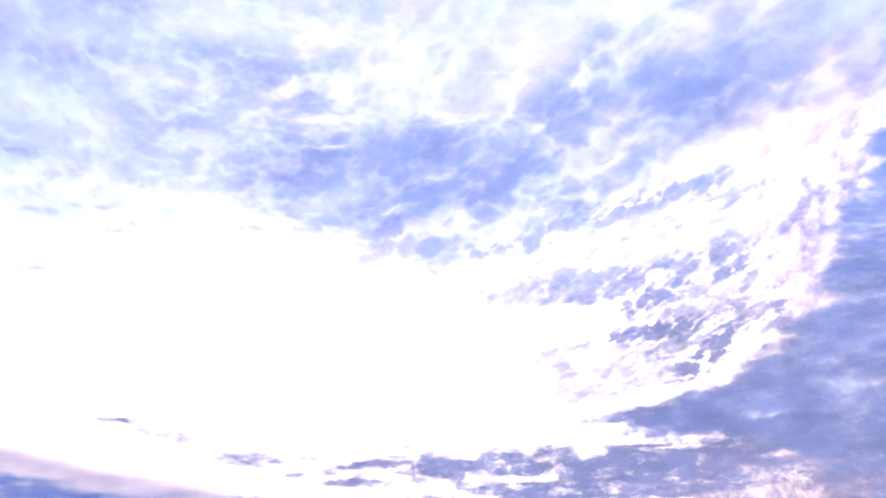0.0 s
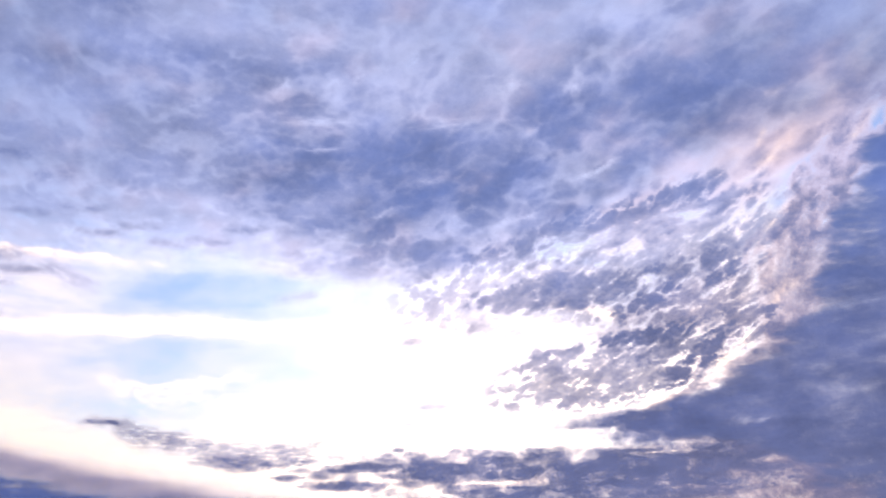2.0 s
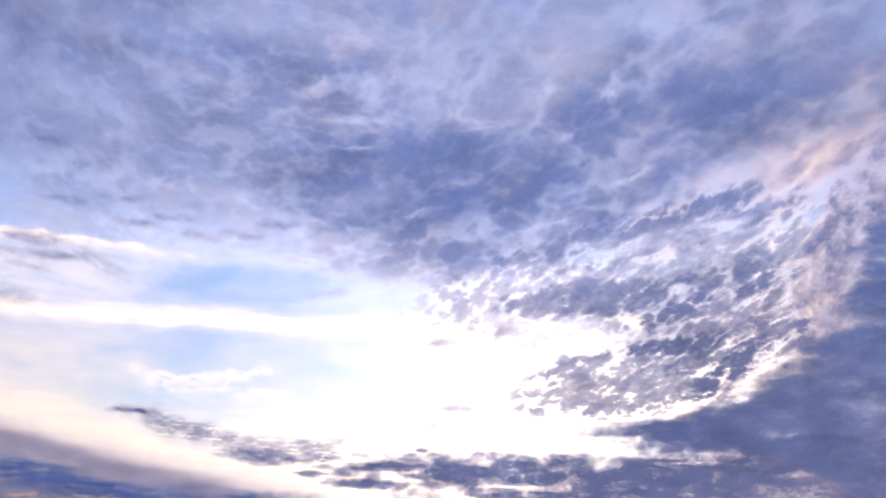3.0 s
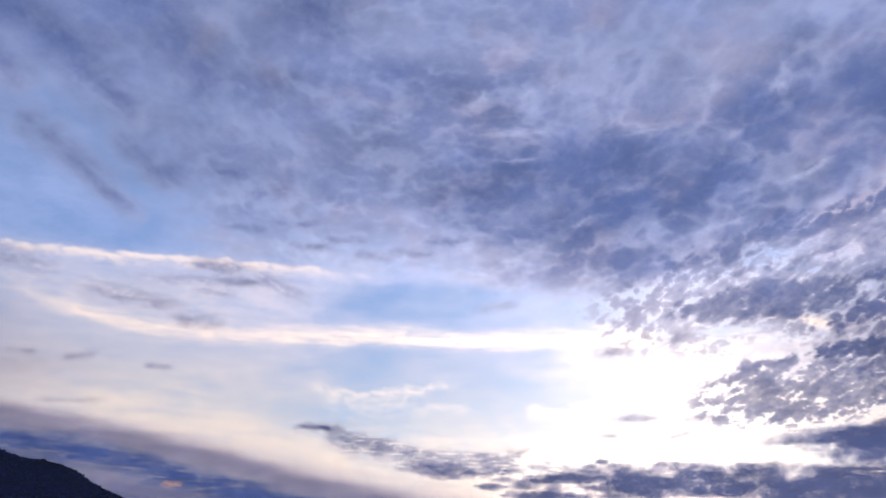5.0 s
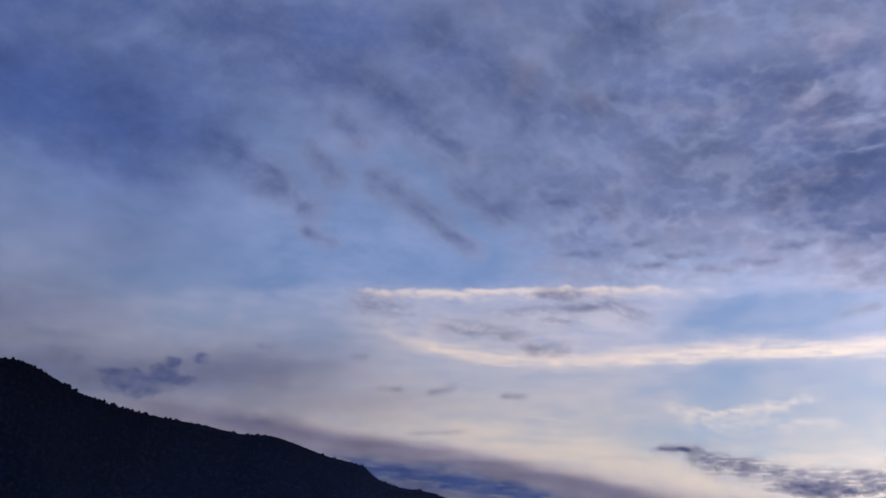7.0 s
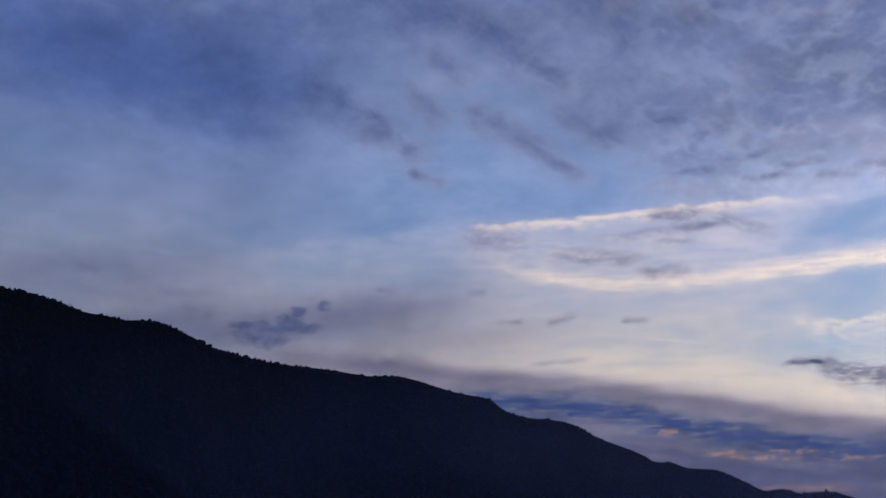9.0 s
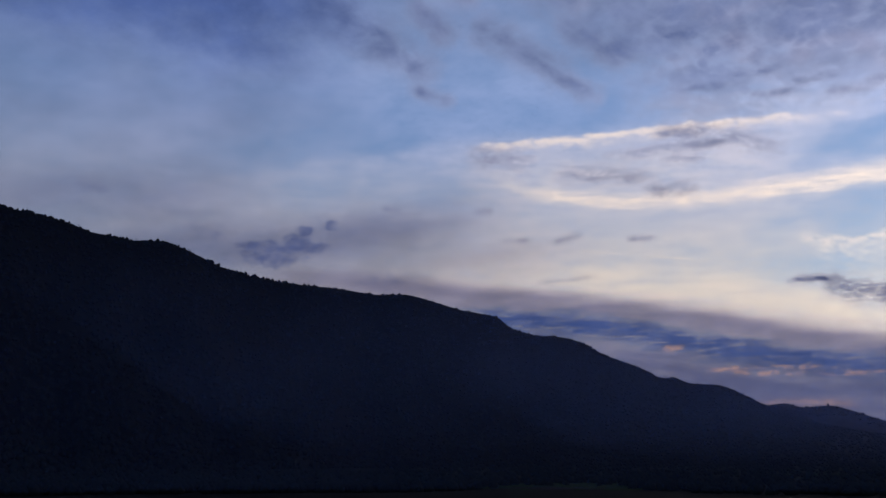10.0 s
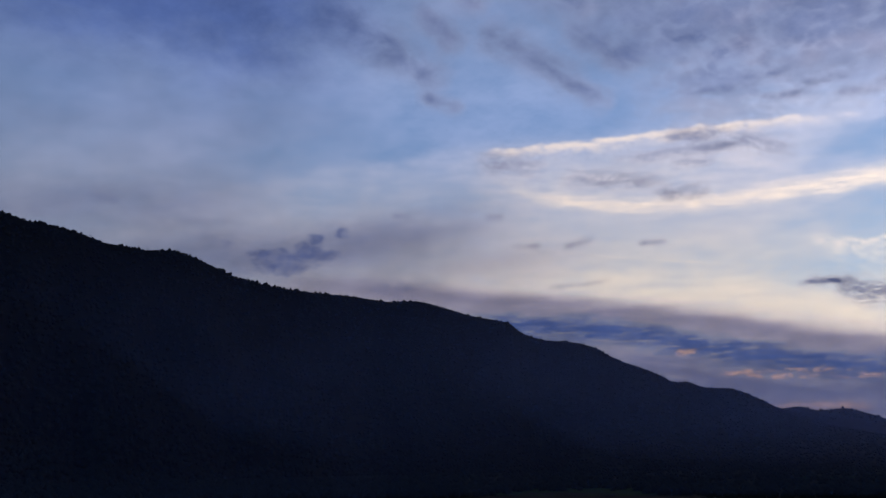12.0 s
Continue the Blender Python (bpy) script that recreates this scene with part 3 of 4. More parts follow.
g("stratocumulus_cloud", "dark flat-based core of the rippled cloud strip", 16.5, 7.75, 2.3, 0.5, -3, tau=2.0, cell=(1.2, 0.25), rough=1.3, bias=-0.05, seed=74, puff=0.3, peak=0.8, octaves=5)
g("stratocumulus_cloud", "dark flat-based core of the rippled cloud strip", 13.4, 7.75, 1.7, 0.32, 5, tau=1.3, cell=(0.8, 0.15), rough=1.5, seed=76, octaves=5)
g("stratocumulus_cloud", "layered dark cloud strips with glowing gaps near the horizon", -2, 6.9, 14, 1.3, -1, tau=2.8, cell=(1.7, 0.5), rough=1.5, bias=-0.15, seed=75, puff=0.5, peak=0.8, octaves=5)
g("stratocumulus_cloud", "layered dark cloud strips with glowing gaps near the horizon", -9.5, 7.1, 8, 1.15, 2, tau=2.6, cell=(1.9, 0.42), rough=1.6, bias=-0.02, seed=78, puff=0.4, peak=0.8, octaves=5)
g("stratocumulus_cloud", "layered dark cloud strips with glowing gaps near the horizon", -5.5, 5.55, 10, 0.75, 1, tau=2.6, cell=(1.8, 0.35), rough=1.5, bias=-0.15, seed=79, puff=0.4, peak=0.8, octaves=5)
STRIP = "dark grey flat-based cloud strip with a lit crown"
for k, (az, el, size, flat) in enumerate(((9.2, 7.35, 2.4, 0.3), (10.0, 6.35, 2.7, 0.3), (5.2, 7.1, 1.6, 0.65), (13.4, 6.9, 1.0, 0.16), (6.9, 8.35, 0.5, 0.15))):
    g("stratocumulus_cloud", STRIP, az, el, size, flat, 0, tau=2.4, cell=(0.9, 0.3), rough=1.3, seed=770 + 3 * k, group="low strips", puff=0.35, peak=0.8, octaves=5)
g("stratocumulus_cloud", STRIP, 23.6, 9.95, 1.2, 0.13, -1, tau=1.6, cell=(0.9, 0.2), rough=1.3, seed=790, group="low strips", peak=0.8)
g("stratocumulus_cloud", "layered dark cloud strips with glowing gaps near the horizon", 5, 4.4, 20, 1.6, 0, tau=2.2, cell=(4, 0.7), rough=1.0, seed=77)
# violet band and blue streaks beside the mountain
low.band("stratus_cloud", "long slanting violet-grey stratus band", ((60, 10.6), (46, 9.95), (40.8, 9.45), (35.8, 8.9), (29.4, 7.85), (24.9, 6.9), (20.2, 5.95), (14, 5.0)), 0.62, 1.1, 2.1,
         cell=(8, 0.6), rough=0.35, sway=0.12, ends=(4, 12), tint=0.22, seed=81, fluff=0.1)
# Clear blue sky below the violet band, put in as a dark blue cloud.
low.band("stratus_cloud", "strip of clear deep blue sky above the ridge, laid in as cloud", ((46, 8.4), (41.2, 8.15), (35.9, 7.75), (31, 6.75), (27, 5.9), (22, 5.2), (16, 4.9)), 0.45, 0.5, 3.6,
         cell=(2.6, 0.2), rough=1.3, sway=0.25, ends=(3, 4), tint=-1.2, seed=83, fluff=0.8)
g("stratus_cloud", "grey-violet haze lying along the horizon", 28, 3.6, 24, 3.8, -6, tau=8.0, cell=(7, 0.6), rough=0.4, seed=85, tint=0.12, feather=True, fluff=0.15)
SHRED = "small peach-coloured sunlit cloud shred"
g("sunlit_cloud", SHRED, 31.6, 6.42, 0.7, 0.2, 4, tau=3.0, cell=(0.4, 0.16), rough=1.3, seed=316, tint=6.0, group="sunlit shreds", feather=True)
for k in range(13):
    g("sunlit_cloud", SHRED, 29.5 - 0.75 * k, 5.05 - 0.02 * k + 0.2 * math.sin(k * 2.9), 0.45 + 0.3 * abs(math.sin(k * 1.7)), 0.13 + 0.06 * abs(math.sin(k * 3.1)), 6 * math.sin(k * 2.2),
      tau=0.6 + 2.6 * abs(math.sin(k * 1.1)) ** 3, cell=(0.35, 0.14), rough=1.6, seed=1500 + 3 * k, tint=5.0, group="sunlit shreds", feather=True)
g("sunlit_cloud", "dull pink cloud strip just above the far ridge", 24.6, 3.1, 2.6, 0.28, -2, tau=3.2, cell=(0.8, 0.2), rough=0.9, seed=246, tint=4.0, group="sunlit shreds", feather=True)
# slanting streaks over blue sky
low.opening(41, 25.6, 9.5, 3.8, -34, 0.9, 991, 1.1)
STREAKS = ((44.7, 31.2, 40.3, 29.3, 0.7, 0.0), (41.2, 29.2, 36.5, 26.9, 0.75, 0.04), (43.2, 25.5, 40.2, 24.2, 0.6, 0.06), (40.4, 24.2, 37.2, 22.2, 0.6, 0.06), (37.5, 25.5, 33.3, 23.0, 0.65, 0.08),
           (49.5, 24.6, 45.6, 22.8, 0.6, 0.05), (45.9, 28.8, 43.0, 27.1, 0.55, 0.4), (47.4, 26.9, 44.7, 24.7, 0.55, 0.3), (37.8, 22.5, 35.3, 21.0, 0.4, 0.05), (47.2, 21.9, 44.6, 21.2, 0.3, 0.05),
           (40.3, 34.4, 34.2, 31.8, 1.0, 0.05), (28.4, 35.3, 23.6, 32.8, 1.3, -0.1), (53.7, 26.8, 48.6, 24.3, 0.9, 0.02), (35.4, 31.7, 31.6, 29.1, 0.8, 0.08), (51.0, 33.5, 45.0, 31.0, 1.0, 0.02))
STREAK = "slanting soft grey-mauve streak cloud on blue sky"
for k, (az0, el0, az1, el1, flat, tint) in enumerate(STREAKS):
    across, rise = -(az1 - az0) * math.cos(radians(el0)), el1 - el0
    g("streak_cloud", STREAK, (az0 + az1) / 2, (el0 + el1) / 2, 0.6 * math.hypot(across, rise), flat * 1.9, math.degrees(math.atan2(rise, across)), tau=2.0, cell=(1.6, 0.8), rough=0.7, fluff=0.3, seed=100 + 3 * k,
      tint=0.5 * tint - 0.05, group="slanting streaks", feather=True)
g("stratus_cloud", "broad dim grey-blue cloud bank over the mountain", 68, 26.8, 16, 4.8, -6, tau=4.6, cell=(8, 3), rough=0.5, seed=91, tint=-0.6, feather=True, fluff=0.2)
g("stratus_cloud", "broad dim grey-blue cloud bank over the mountain", 63, 33, 22, 6.5, 0, tau=3.8, cell=(6, 2), rough=0.6, seed=93, tint=-0.3, feather=True, fluff=0.3)
g("stratus_cloud", "dim grey-violet haze above the wooded crest", 48, 11.3, 12, 1.9, 6, tau=1.0, cell=(7, 1.0), rough=0.25, seed=94, tint=0.08, feather=True, fluff=0.1)
g("stratus_cloud", "dim grey-violet haze above the wooded crest", 58, 12.2, 17, 2.3, 8, tau=2.7, cell=(6, 1.0), rough=0.2, seed=95, tint=-0.15, feather=True, fluff=0.1)
g("stratus_cloud", "dim grey-violet haze above the wooded crest", 68, 14.6, 13, 3.0, 6, tau=1.6, cell=(7, 1.2), rough=0.25, seed=97, tint=-0.25, feather=True, fluff=0.1)
# added sheet that darkens and cools the sky behind it
g("stratus_cloud", "thin blue-violet sheet added to dim the sky over the mountain", 68, 19.5, 17, 4.0, 3, tau=0.7, cell=(9, 2), rough=0.3, seed=98, tint=-0.05, feather=True, fluff=0.1)
# small separate clouds
PUFF = "small dark grey lens-shaped cloud"
for k, (az, el, size, flat, lean, dense) in enumerate(((33.2, 12.8, 0.85, 0.22, 0, 1.3), (37.6, 13.0, 1.0, 0.26, 18, 0.9), (40.7, 12.9, 0.9, 0.24, 0, 0.6), (42.7, 14.7, 0.6, 0.22, 0, 0.7),
                                                      (48.4, 14.8, 0.6, 0.3, 0, 0.5), (5.9, 14.6, 1.3, 0.4, 5, 1.6), (4.9, 10.8, 1.4, 0.26, 0, 1.8), (1.2, 10.8, 1.0, 0.25, 8, 1.4),
                                                      (2.6, 15.2, 1.4, 0.4, 28, 1.2), (6.5, 9.8, 0.6, 0.15, 0, 1.0), (13.1, 17.3, 1.5, 0.35, 8, 0.6), (37.8, 10.5, 2.0, 0.18, 5, 0.6),
                                                      (2.4, 9.8, 0.8, 0.18, 15, 1.1), (48.2, 10.6, 2.4, 0.5, 2, 0.6), (59.4, 13.1, 1.2, 0.4, -15, 0.5), (66.0, 15.2, 1.0, 0.35, -15, 0.6))):
    g("lens_cloud", PUFF, az, el, size, flat, lean, tau=dense * 1.3, cell=(0.9, 0.25), rough=0.9, feather=True, fluff=0.7, seed=200 + 3 * k, group="small clouds")
PATCH = "flat grey-lavender altocumulus patch below the deck"
for k, (az, el, size, flat) in enumerate(((30.3, 24.3, 1.2, 0.4), (28.0, 23.3, 1.3, 0.45), (29.4, 21.3, 1.6, 0.35), (26.1, 21.7, 1.4, 0.4), (22.8, 21.0, 1.5, 0.35), (21.0, 20.2, 1.3, 0.3),
                                          (18.5, 20.4, 1.5, 0.4), (16.4, 21.2, 1.5, 0.45), (25.0, 20.5, 1.4, 0.3))):
    g("lens_cloud", PATCH, az, el, size, flat, 4 * math.sin(k * 2.0), tau=1.3, cell=(0.9, 0.35), rough=1.0, feather=True, fluff=0.5, seed=900 + 3 * k, group="flat patches")
RIB = "thin grey cloud rib inside the bright cirrus"
for k, (az, el, size, flat, lean) in enumerate(((30.6, 18.7, 1.2, 0.2, 0), (29.2, 18.1, 1.3, 0.2, 0), (30.5, 17.3, 1.0, 0.2, 0), (31.5, 17.9, 2.8, 0.28, 4), (35.3, 16.6, 2.4, 0.4, -4), (31.3, 15.6, 1.3, 0.32, 0), (41.6, 17.8, 1.6, 0.55, -4), (30.3, 18.9, 1.7, 0.28, 0), (26.5, 18.0, 1.5, 0.45, -20))):
    g("lens_cloud", RIB, az, el, size * 1.3, flat * 1.6, lean, tau=1.2, cell=(1.2, 0.3), rough=1.0, feather=True, fluff=0.5, seed=300 + 3 * k, group="cirrus ribs")
for k, (az, el, size, flat) in enumerate(((55.5, 11.95, 1.9, 0.85), (54.1, 12.75, 0.9, 0.6), (53.6, 13.4, 0.55, 0.36), (52.0, 13.75, 0.55, 0.36), (53.2, 12.4, 1.2, 0.4), (57.0, 12.45, 0.9, 0.25))):
    g("cumulus_cloud", "small dark blue-grey cumulus puff above the ridge", az, el, size, flat, 2, tau=1.35, cell=(0.8, 0.5), rough=1.3, tint=-0.25, fluff=1.0, seed=400 + 3 * k, group="cumulus puffs", puff=0.3, peak=0.8)
# bright gaps and openings
DECK_GAPS = ((-0.9, 29.5, 1.3, 0.7, 20, 0.60), (-5.2, 29.0, 1.2, 0.7, 20, 0.60), (4.0, 24.5, 3.4, 0.5, 29, 0.48), (2.2, 22.4, 1.3, 0.4, 30, 0.48), (12.0, 27.7, 2.6, 0.3, 2, 0.54), (12.0, 26.1, 2.4, 0.28, 4, 0.48), (3.8, 27.5, 2.5, 0.3, 6, 0.54), (9.2, 30.3, 0.8, 0.4, 20, 0.54), (14.3, 29.7, 0.8, 0.5, 40, 0.54))
BANK_GAPS = ((5.5, 31.4, 0.9, 0.5, 40, 0.54), (20.0, 28.2, 1.2, 0.5, 10, 0.48), (-2.5, 26.6, 1.6, 0.8, 50, 0.36), (12.2, 27.7, 2.4, 0.45, 0, 0.54), (11.0, 29.7, 1.6, 1.0, 50, 0.48), (7.6, 32, 1.0, 2.4, 0, 0.30), (34.0, 22.0, 3.5, 1.0, -20, 0.54), (7.5, 22.3, 2.4, 0.35, 18, 0.42), (-0.5, 21.6, 3.0, 0.35, 16, 0.42))
MASS_GAPS = ((-11.0, 20.8, 3.5, 0.9, 14, 1.0), (-14.9, 16.4, 1.8, 0.6, 50, 0.8), (-16.2, 23.2, 3.0, 0.7, 32, 0.75), (-20.2, 24.2, 1.5, 0.5, 35, 0.7), (-16.8, 20.4, 2.6, 0.5, 38, 0.7), (-13.6, 13.0, 1.3, 0.4, 25, 1.2), (-6.5, 24.3, 2.2, 0.4, 24, 0.7))
LOW_GAPS = ((-4.5, 20.0, 4.5, 0.8, 12, 1.0), (-11.6, 11.0, 1.1, 0.3, 15, 1.2), (-13.8, 8.9, 1.8, 0.2, 6, 0.5), (-2.0, 15.4, 4.6, 0.75, -6, 1.3), (2.5, 13.5, 2.0, 2.2, 0, 1.2), (-11.5, 11.6, 2.4, 0.6, 35, 1.0), (20.0, 17.3, 6.0, 1.2, 0, 1.0), (-8.5, 7.6, 2.5, 0.22, 3, 1.0), (1.0, 6.3, 3.0, 0.2, 0, 1.0))
for k, (az, el, size, flat, lean, amount) in enumerate((*DECK_GAPS, *BANK_GAPS, *MASS_GAPS, *LOW_GAPS)):
    low.carve(az, el, size, flat, lean, amount, 700 + 5 * k)
LOW = low.build(GREY, 0.985, 0.99, 0.004)


def contrail():
    """A narrow lit trail across the cream haze."""
    n, m = 240, 9
    s, w = np.meshgrid(np.linspace(0, 1, n), np.linspace(-1, 1, m), indexing="ij")
    az = 43 - 19.5 * s
    el = 12.95 - 2.3 * s + 0.07 * w * (0.6 + 0.6 * np.abs(fbm(s * 14, s * 0, 5)))
    t = (1 - w * w) * smooth(s, 0, 0.5) * smooth(1 - s, 0, 0.3) * (0.5 + 0.6 * fbm(s * 9, s * 0 + 2, 8))
    q = np.arange(n * m).reshape(n, m)
    f = np.stack([q[:-1, :-1], q[:-1, 1:], q[1:, 1:], q[1:, :-1]], -1).reshape(-1, 4)
    v = vault(az, el, 1.0).reshape(-1, 3)
    ob = mesh_object("contrail", v, f, LIT, {"tau": np.clip(t, 0, 1).ravel() * 0.65, "tint": np.full(n * m, 0.7)})
    tagged(ob, "thin white aircraft contrail fading at both ends", "contrail")


contrail()


# ---------------------------------------------------------------- mountain
MAIN = ((100, 9), (84, 13), (71.0, 13.74), (70.2, 13.49), (69.3, 13.36), (67.1, 12.98), (66, 12.6), (64.8, 12.44), (63.7, 12.26), (62.7, 12.33), (61.1, 12.11), (59.8, 11.59), (58.6, 11.06), (56.8, 10.58), (54.4, 10.2),
        (51.3, 9.91), (49.4, 9.64), (47.2, 9.6), (45.8, 9.23), (44, 8.7), (42.5, 8.42), (41.8, 8.2), (41.4, 7.85), (39.8, 7.2), (38.6, 7.12), (36.8, 6.65), (35.9, 6.12), (33.8, 5.27), (32.3, 4.57), (31.7, 4.6), (31, 4.3),
        (29.1, 4.07), (27.6, 3.38), (26.6, 2.8), (23, 1.7), (14, 0.9))
FAR = ((40, 0.8), (30, 2.2), (26.9, 2.88), (26.3, 2.98), (25.8, 3.03), (24.8, 2.78), (24.1, 2.82), (23.4, 2.86), (22.4, 2.6), (20.9, 2.05), (16, 1.6), (8, 2.2), (-4, 1.6), (-20, 2.3), (-34, 1.4))


def crest_distance(az):
    return 1700 + 1500 * smooth(az, 80, 22)


def slope_mesh(name, label, az0, az1, knots, distance, reach, step, rows, seed):
    """A mountain side: from its foot up to the crest, with spurs and gullies, and a short way down behind."""
    az = np.arange(az0, az1 + step / 2, step)
    rc = distance(az)
    hc = 12 + rc * np.tan(np.radians(stations(az, knots) + 0.1))
    k = np.concatenate([np.linspace(0, 1, rows), [1.08, 1.25, 1.45]])
    A, K = np.meshgrid(az, k, indexing="ij")
    RC, HC = rc[:, None], hc[:, None]
    gully = fbm(A / 4.0 + K * 0.6, K * 2.2, seed, 4)
    R = RC - reach * (1 - K) * (1 + 0.12 * gully * (1 - np.minimum(K, 1)))
    up = np.where(K <= 1, np.clip(K, 0, 1) ** 1.45, 1 - (K - 1) * 0.9)
    Z = HC * up + 28 * gully * np.clip(K * (1 - K) * 4, 0, 1) - 1.5
    a = np.radians(A)
    v = np.stack([-np.sin(a) * R, np.cos(a) * R, Z], -1)
    n, m = A.shape
    q = np.arange(n * m).reshape(n, m)
    f = np.stack([q[:-1, :-1], q[1:, :-1], q[1:, 1:], q[:-1, 1:]], -1).reshape(-1, 4)
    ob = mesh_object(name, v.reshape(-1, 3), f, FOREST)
    tagged(ob, label, "mountain", kind="structure")
    return az, v


az_m, side = slope_mesh("mountain_main", "dark wooded mountain side falling to the valley at dusk", 14, 100, MAIN, crest_distance, 950, 0.2, 46, 5)
az_f, far_side = slope_mesh("mountain_far", "farther wooded ridge in blue evening haze", -34, 40, FAR, lambda a: 3900 + 0 * a, 700, 0.25, 14, 9)


def ground_sheet():
    r = np.array([0, 6, 15, 30, 60, 110, 180, 260, 360, 480, 620, 800, 1050, 1500, 2200, 3200, 4700.0])
    a = np.radians(np.arange(0, 360, 3.0))
    A, R = np.meshgrid(a, r, indexing="ij")
    Z = 1.2 * fbm(R * np.sin(A) / 120, R * np.cos(A) / 120, 3, 3) * smooth(R, 20, 200)
    v = np.stack([-np.sin(A) * R, np.cos(A) * R, Z], -1).reshape(-1, 3)
    n, m = A.shape
    q = np.arange(n * m).reshape(n, m)
    nx = np.roll(q, -1, 0)
    f = np.stack([q[:, :-1], nx[:, :-1], nx[:, 1:], q[:, 1:]], -1).reshape(-1, 4)
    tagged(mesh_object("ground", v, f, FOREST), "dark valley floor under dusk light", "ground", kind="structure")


ground_sheet()


def meadow(label, az, near, far, half, seed):
    """An open grass patch with a wavy rim, a little above the valley floor."""
    n, m = 60, 12
    s, w = np.meshgrid(np.linspace(-1, 1, n), np.linspace(0, 1, m), indexing="ij")
    edge = np.sqrt(np.clip(1 - s * s, 0, 1)) * (1 + 0.25 * fbm(s * 3, s * 0, seed))
    mid = (near + far) / 2
    R = mid + (w * 2 - 1) * (far - near) / 2 * edge
    A = np.radians(az + s * half)
    Z = 1.2 * fbm(R * np.sin(A) / 120, R * np.cos(A) / 120, 3, 3) + 0.5 + 0.4 * fbm(R / 9, A * 80, seed + 1, 3)
    v = np.stack([-np.sin(A) * R, np.cos(A) * R, Z], -1).reshape(-1, 3)
    q = np.arange(n * m).reshape(n, m)
    f = np.stack([q[:-1, :-1], q[1:, :-1], q[1:, 1:], q[:-1, 1:]], -1).reshape(-1, 4)
    tagged(mesh_object("meadow", v, f, GRASS), label, "meadow", kind="structure")


meadow("dim green meadow at the foot of the mountain", 38.5, 400, 500, 7, 21)
meadow("small pale clearing in the dark valley woods", 24.6, 800, 960, 1.6, 25)


# ---------------------------------------------------------------- woods
def crown_shapes(rng, count):
    """Uneven crowns: stacked rings of lobes, closed at the top."""
    made = []
    for _ in range(count):
        sides, rings = 5, (0.0, 0.3, 0.75)
        wide = (0.6, 1.0, 0.65)
        pts = []
        for h, w in zip(rings, wide):
            for s in range(sides):
                a = 2 * math.pi * (s + 0.5 * rng.rand()) / sides
                k = w * (0.7 + 0.6 * rng.rand())
                pts.append((math.cos(a) * k, math.sin(a) * k, h + 0.1 * (rng.rand() - 0.5)))
        pts.append((0.2 * (rng.rand() - 0.5), 0.2 * (rng.rand() - 0.5), 1.0 + 0.15 * rng.rand()))
        faces = []
        for r in range(len(rings) - 1):
            for s in range(sides):
                a, b = r * sides + s, r * sides + (s + 1) % sides
                faces += [(a, b, b + sides), (a, b + sides, a + sides)]
        top = (len(rings) - 1) * sides
        faces += [(top + s, top + (s + 1) % sides, len(pts) - 1) for s in range(sides)]
        made.append((np.array(pts), np.array(faces)))
    return made


def woods(name, label, places, heights, seed):
    rng = np.random.RandomState(seed)
    shapes = crown_shapes(rng, 12)
    vs, fs, base = [], [], 0
    for p, h in zip(places, heights):
        v, f = shapes[rng.randint(12)]
        w = h * (0.45 + 0.3 * rng.rand())
        a = rng.rand() * 6.28
        c, s = math.cos(a), math.sin(a)
        x, y = v[:, 0] * c - v[:, 1] * s, v[:, 0] * s + v[:, 1] * c
        vs.append(np.stack([p[0] + x * w, p[1] + y * w, p[2] + v[:, 2] * h - 0.5], -1))
        fs.append(f + base)
        base += len(v)
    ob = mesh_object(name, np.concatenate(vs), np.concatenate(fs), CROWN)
    tagged(ob, label, "woods", kind="stuff")


def on_slope(v, rng, count, k0, k1):
    """Random places on a mountain side between two of its rows, as fractions."""
    n, m = v.shape[:2]
    i = rng.rand(count) * (n - 1.001)
    j = (k0 + (k1 - k0) * rng.rand(count)) * (m - 4)
    i0, j0 = i.astype(int), j.astype(int)
    fi, fj = (i - i0)[:, None], (j - j0)[:, None]
    return (v[i0, j0] * (1 - fi) * (1 - fj) + v[i0 + 1, j0] * fi * (1 - fj) + v[i0, j0 + 1] * (1 - fi) * fj + v[i0 + 1, j0 + 1] * fi * fj)


rng = np.random.RandomState(77)
slope_places = on_slope(side, rng, 17000, 0.0, 0.98)
woods("mountain_woods", "dense dark mixed forest covering the mountain side", slope_places, 5 + 3 * rng.rand(17000), 31)
crest_places = on_slope(side, rng, 11000, 0.972, 1.0)
crest_az = np.degrees(np.arctan2(-crest_places[:, 0], crest_places[:, 1]))
stand = 0.6 + 1.0 * smooth(fbm(crest_az / 1.7, crest_az * 0, 47, 4), -0.35, 0.6)
woods("crest_woods", "uneven dark treetops along the mountain crest", crest_places, (1.6 + 5.0 * rng.rand(11000) ** 4.0) * stand, 33)
far_places = on_slope(far_side, rng, 2600, 0.85, 1.0)
woods("far_woods", "small treetops on the farther ridge", far_places, 4 + 6 * rng.rand(2600) ** 2, 35)

valley_a = np.radians(8 + 84 * rng.rand(6500))
valley_r = 375 + (90 + 70 * rng.rand(6500)) * np.exp(-((np.degrees(valley_a) - 38.5) / 5) ** 2) + np.where(np.degrees(valley_a) < 48, 1900, 700) * rng.rand(6500) ** 1.6
valley_places = np.stack([-np.sin(valley_a) * valley_r, np.cos(valley_a) * valley_r, 0 * valley_r], -1)
woods("valley_woods", "dark trees on the valley floor", valley_places, 2.6 + 2.2 * rng.rand(6500), 37)


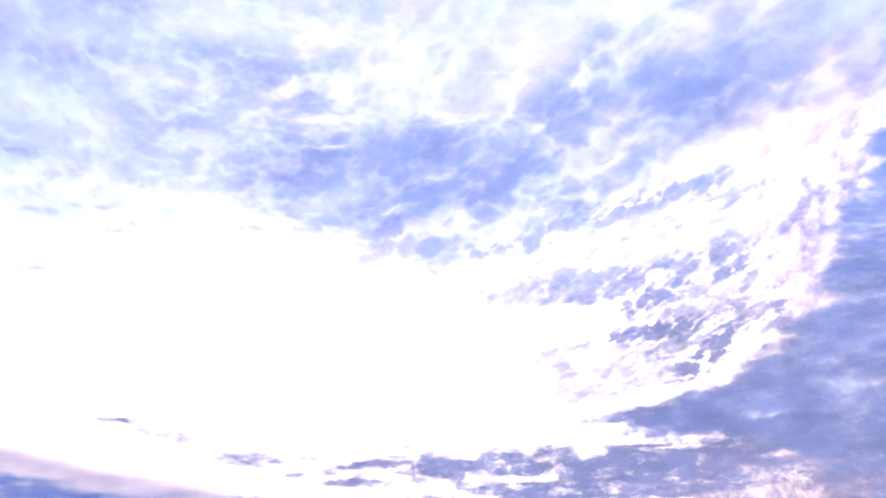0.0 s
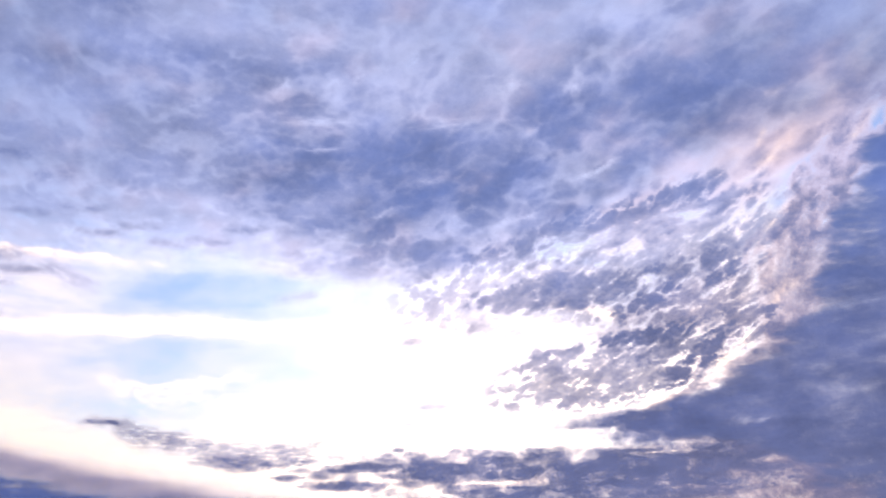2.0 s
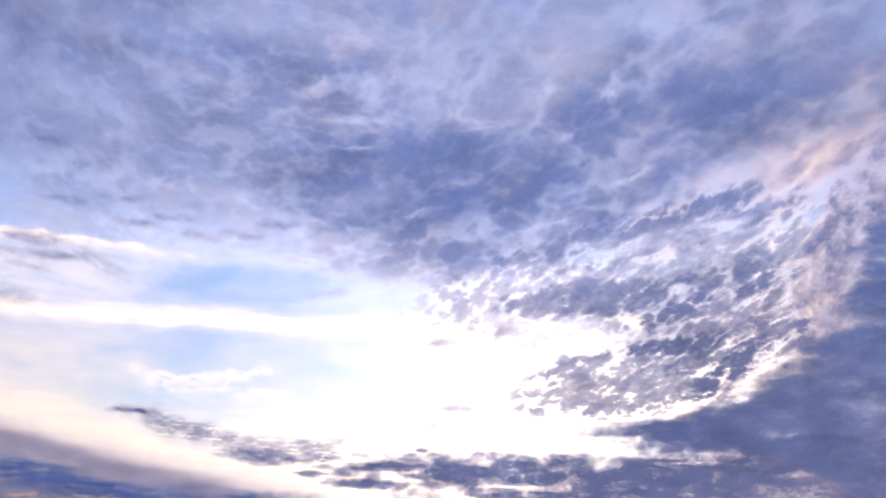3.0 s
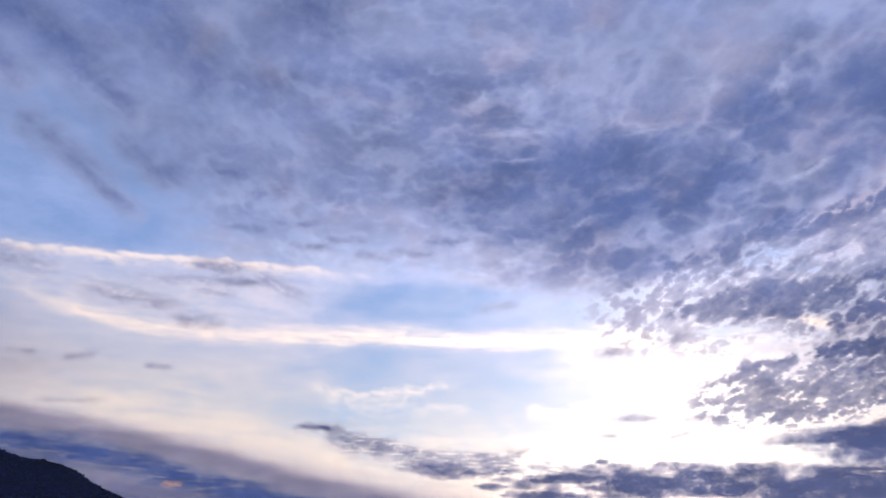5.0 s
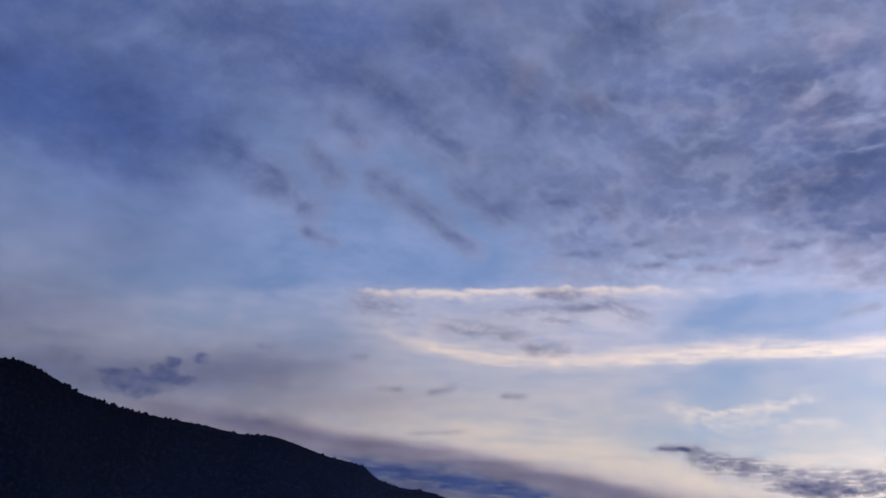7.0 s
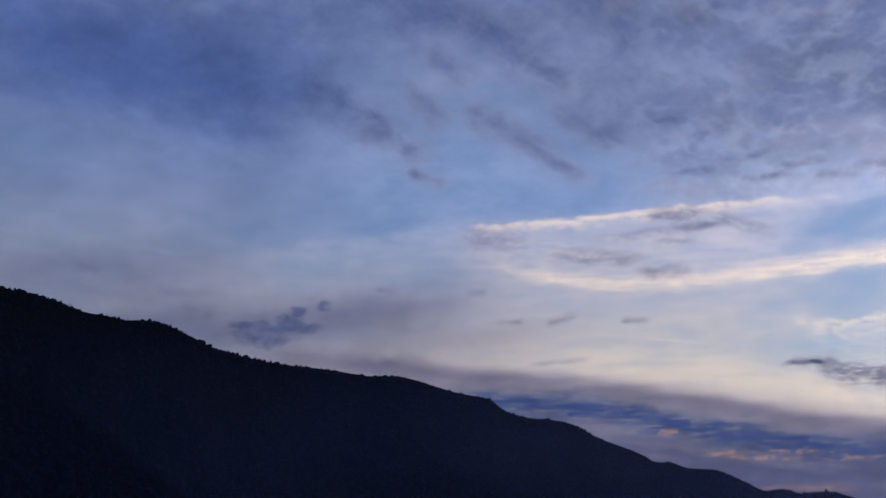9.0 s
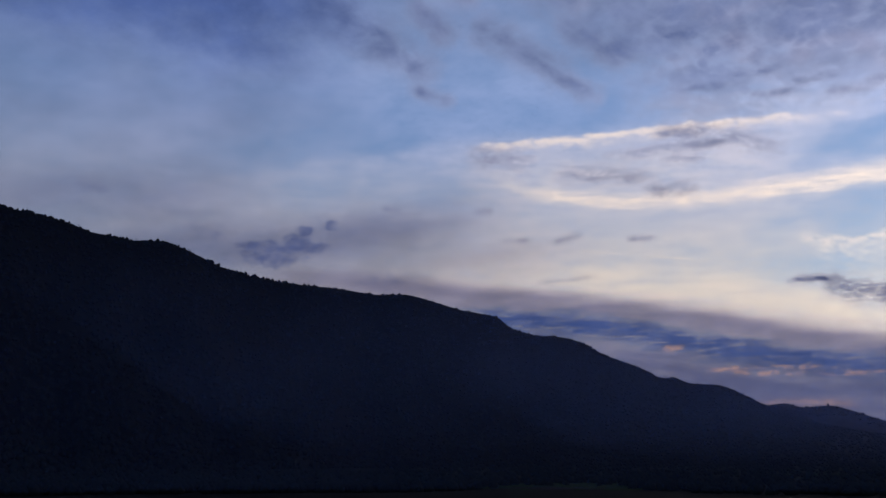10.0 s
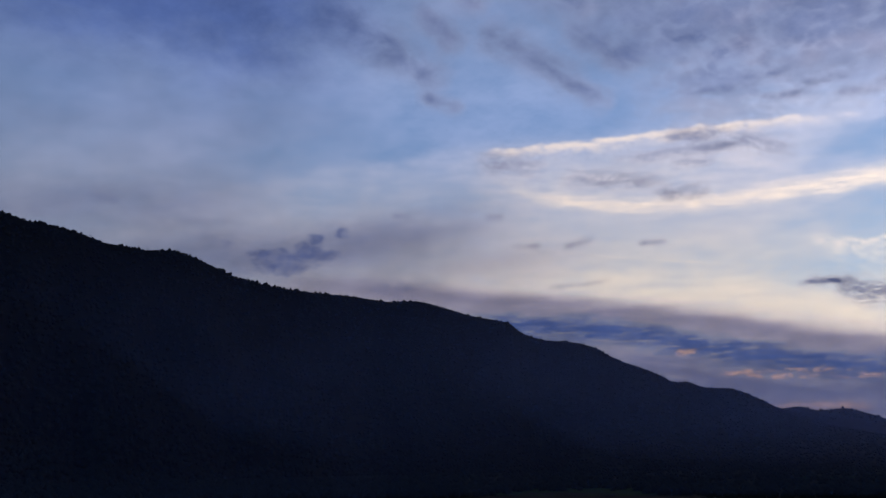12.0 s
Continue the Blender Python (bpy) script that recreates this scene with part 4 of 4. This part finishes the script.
def single_tree(az, height, seed, lean):
    """A tree standing above the crest: tapered trunk, limbs and a crown of many small clumps."""
    rng = np.random.RandomState(seed)
    i = int(np.clip((az - az_m[0]) / (az_m[1] - az_m[0]), 0, len(az_m) - 1))
    foot = side[i, -4]
    root = new("crest_tree")
    root.location = tuple(foot)
    tagged(root, "lone tree rising above the crest line", "tree", "crest trees")
    bm = bmesh.new()

    def limb(p, q, r0, r1):
        d = (Vector(q) - Vector(p))
        m = Matrix.Translation((Vector(p) + Vector(q)) / 2) @ d.to_track_quat("Z", "Y").to_matrix().to_4x4()
        bmesh.ops.create_cone(bm, segments=6, radius1=r0, radius2=r1, depth=d.length, matrix=m)
    top = (lean * height, 0, height * 0.85)
    limb((0, 0, -1), top, height * 0.03, height * 0.01)
    ends = [top]
    for k in range(6):
        h = height * (0.4 + 0.07 * k)
        a = 2.4 * k + rng.rand()
        q = (lean * h + math.cos(a) * height * 0.22, math.sin(a) * height * 0.22, h + height * 0.15)
        limb((lean * h, 0, h), q, height * 0.012, height * 0.004)
        ends.append(q)
    me = bpy.data.meshes.new("trunk")
    bm.to_mesh(me)
    bm.free()
    me.materials.append(BARK)
    new("trunk", me).parent = root
    shapes = crown_shapes(rng, 5)
    vs, fs, base = [], [], 0
    for e in ends:
        for _ in range(7):
            v, f = shapes[rng.randint(5)]
            o = np.array(e) + rng.randn(3) * height * 0.09
            vs.append(v * height * (0.05 + 0.05 * rng.rand()) + o)
            fs.append(f + base)
            base += len(v)
    mesh_object("crown", np.concatenate(vs), np.concatenate(fs), CROWN, parent=root, flat=True)


for k, (az, height) in enumerate(((58.6, 15), (57.6, 11), (60.4, 9), (63.4, 10), (66.6, 10), (69.2, 11), (55.9, 8), (47.1, 9), (46.2, 8), (42.0, 12), (41.4, 10), (36.5, 13), (33.4, 11),
                                  (32.2, 14), (30.4, 12), (28.3, 10), (27.2, 8), (26.4, 7))):
    single_tree(az, height * 0.45, 500 + k, 0.1 * math.sin(k * 2.3))


# ---------------------------------------------------------------- distance haze
def mist(az0, az1, r, top, strength, seed, fade=25, foot=-0.05):
    """A thin blue sheet put in for distance haze, thickest at mid height."""
    az, h = np.arange(az0, az1 + 0.01, 1.0), np.linspace(0, 1, 16)
    A, H = np.meshgrid(az, h, indexing="ij")
    rad = r * (1 + 0.03 * fbm(A / 8, H * 2, seed))
    a = np.radians(A)
    v = np.stack([-np.sin(a) * rad, np.cos(a) * rad, 2 + H * top], -1)
    t = strength * smooth(A, az1, az1 - fade) * smooth(A, az0, az0 + 14) * smooth(H, 1.0, 0.35) * smooth(H, foot, foot + 0.45)
    n, m = A.shape
    q = np.arange(n * m).reshape(n, m)
    f = np.stack([q[:-1, :-1], q[1:, :-1], q[1:, 1:], q[:-1, 1:]], -1).reshape(-1, 4)
    ob = mesh_object("haze_sheet", v.reshape(-1, 3), f, HAZE, {"tau": t.ravel()})
    tagged(ob, "faint bluish sheet put in for distance haze and camera glare", "mist", kind="stuff")


# The nearest sheet stands in for camera glare that lifts the dark tones.
mist(-20, 140, 350, 150, 0.035, 2, 25, -0.4)
mist(4, 95, 1150, 460, 0.05, 3, 65)
mist(4, 80, 1500, 340, 0.055, 11)
mist(2, 54, 2300, 300, 0.08, 5)
mist(-12, 36, 3400, 280, 0.16, 7)
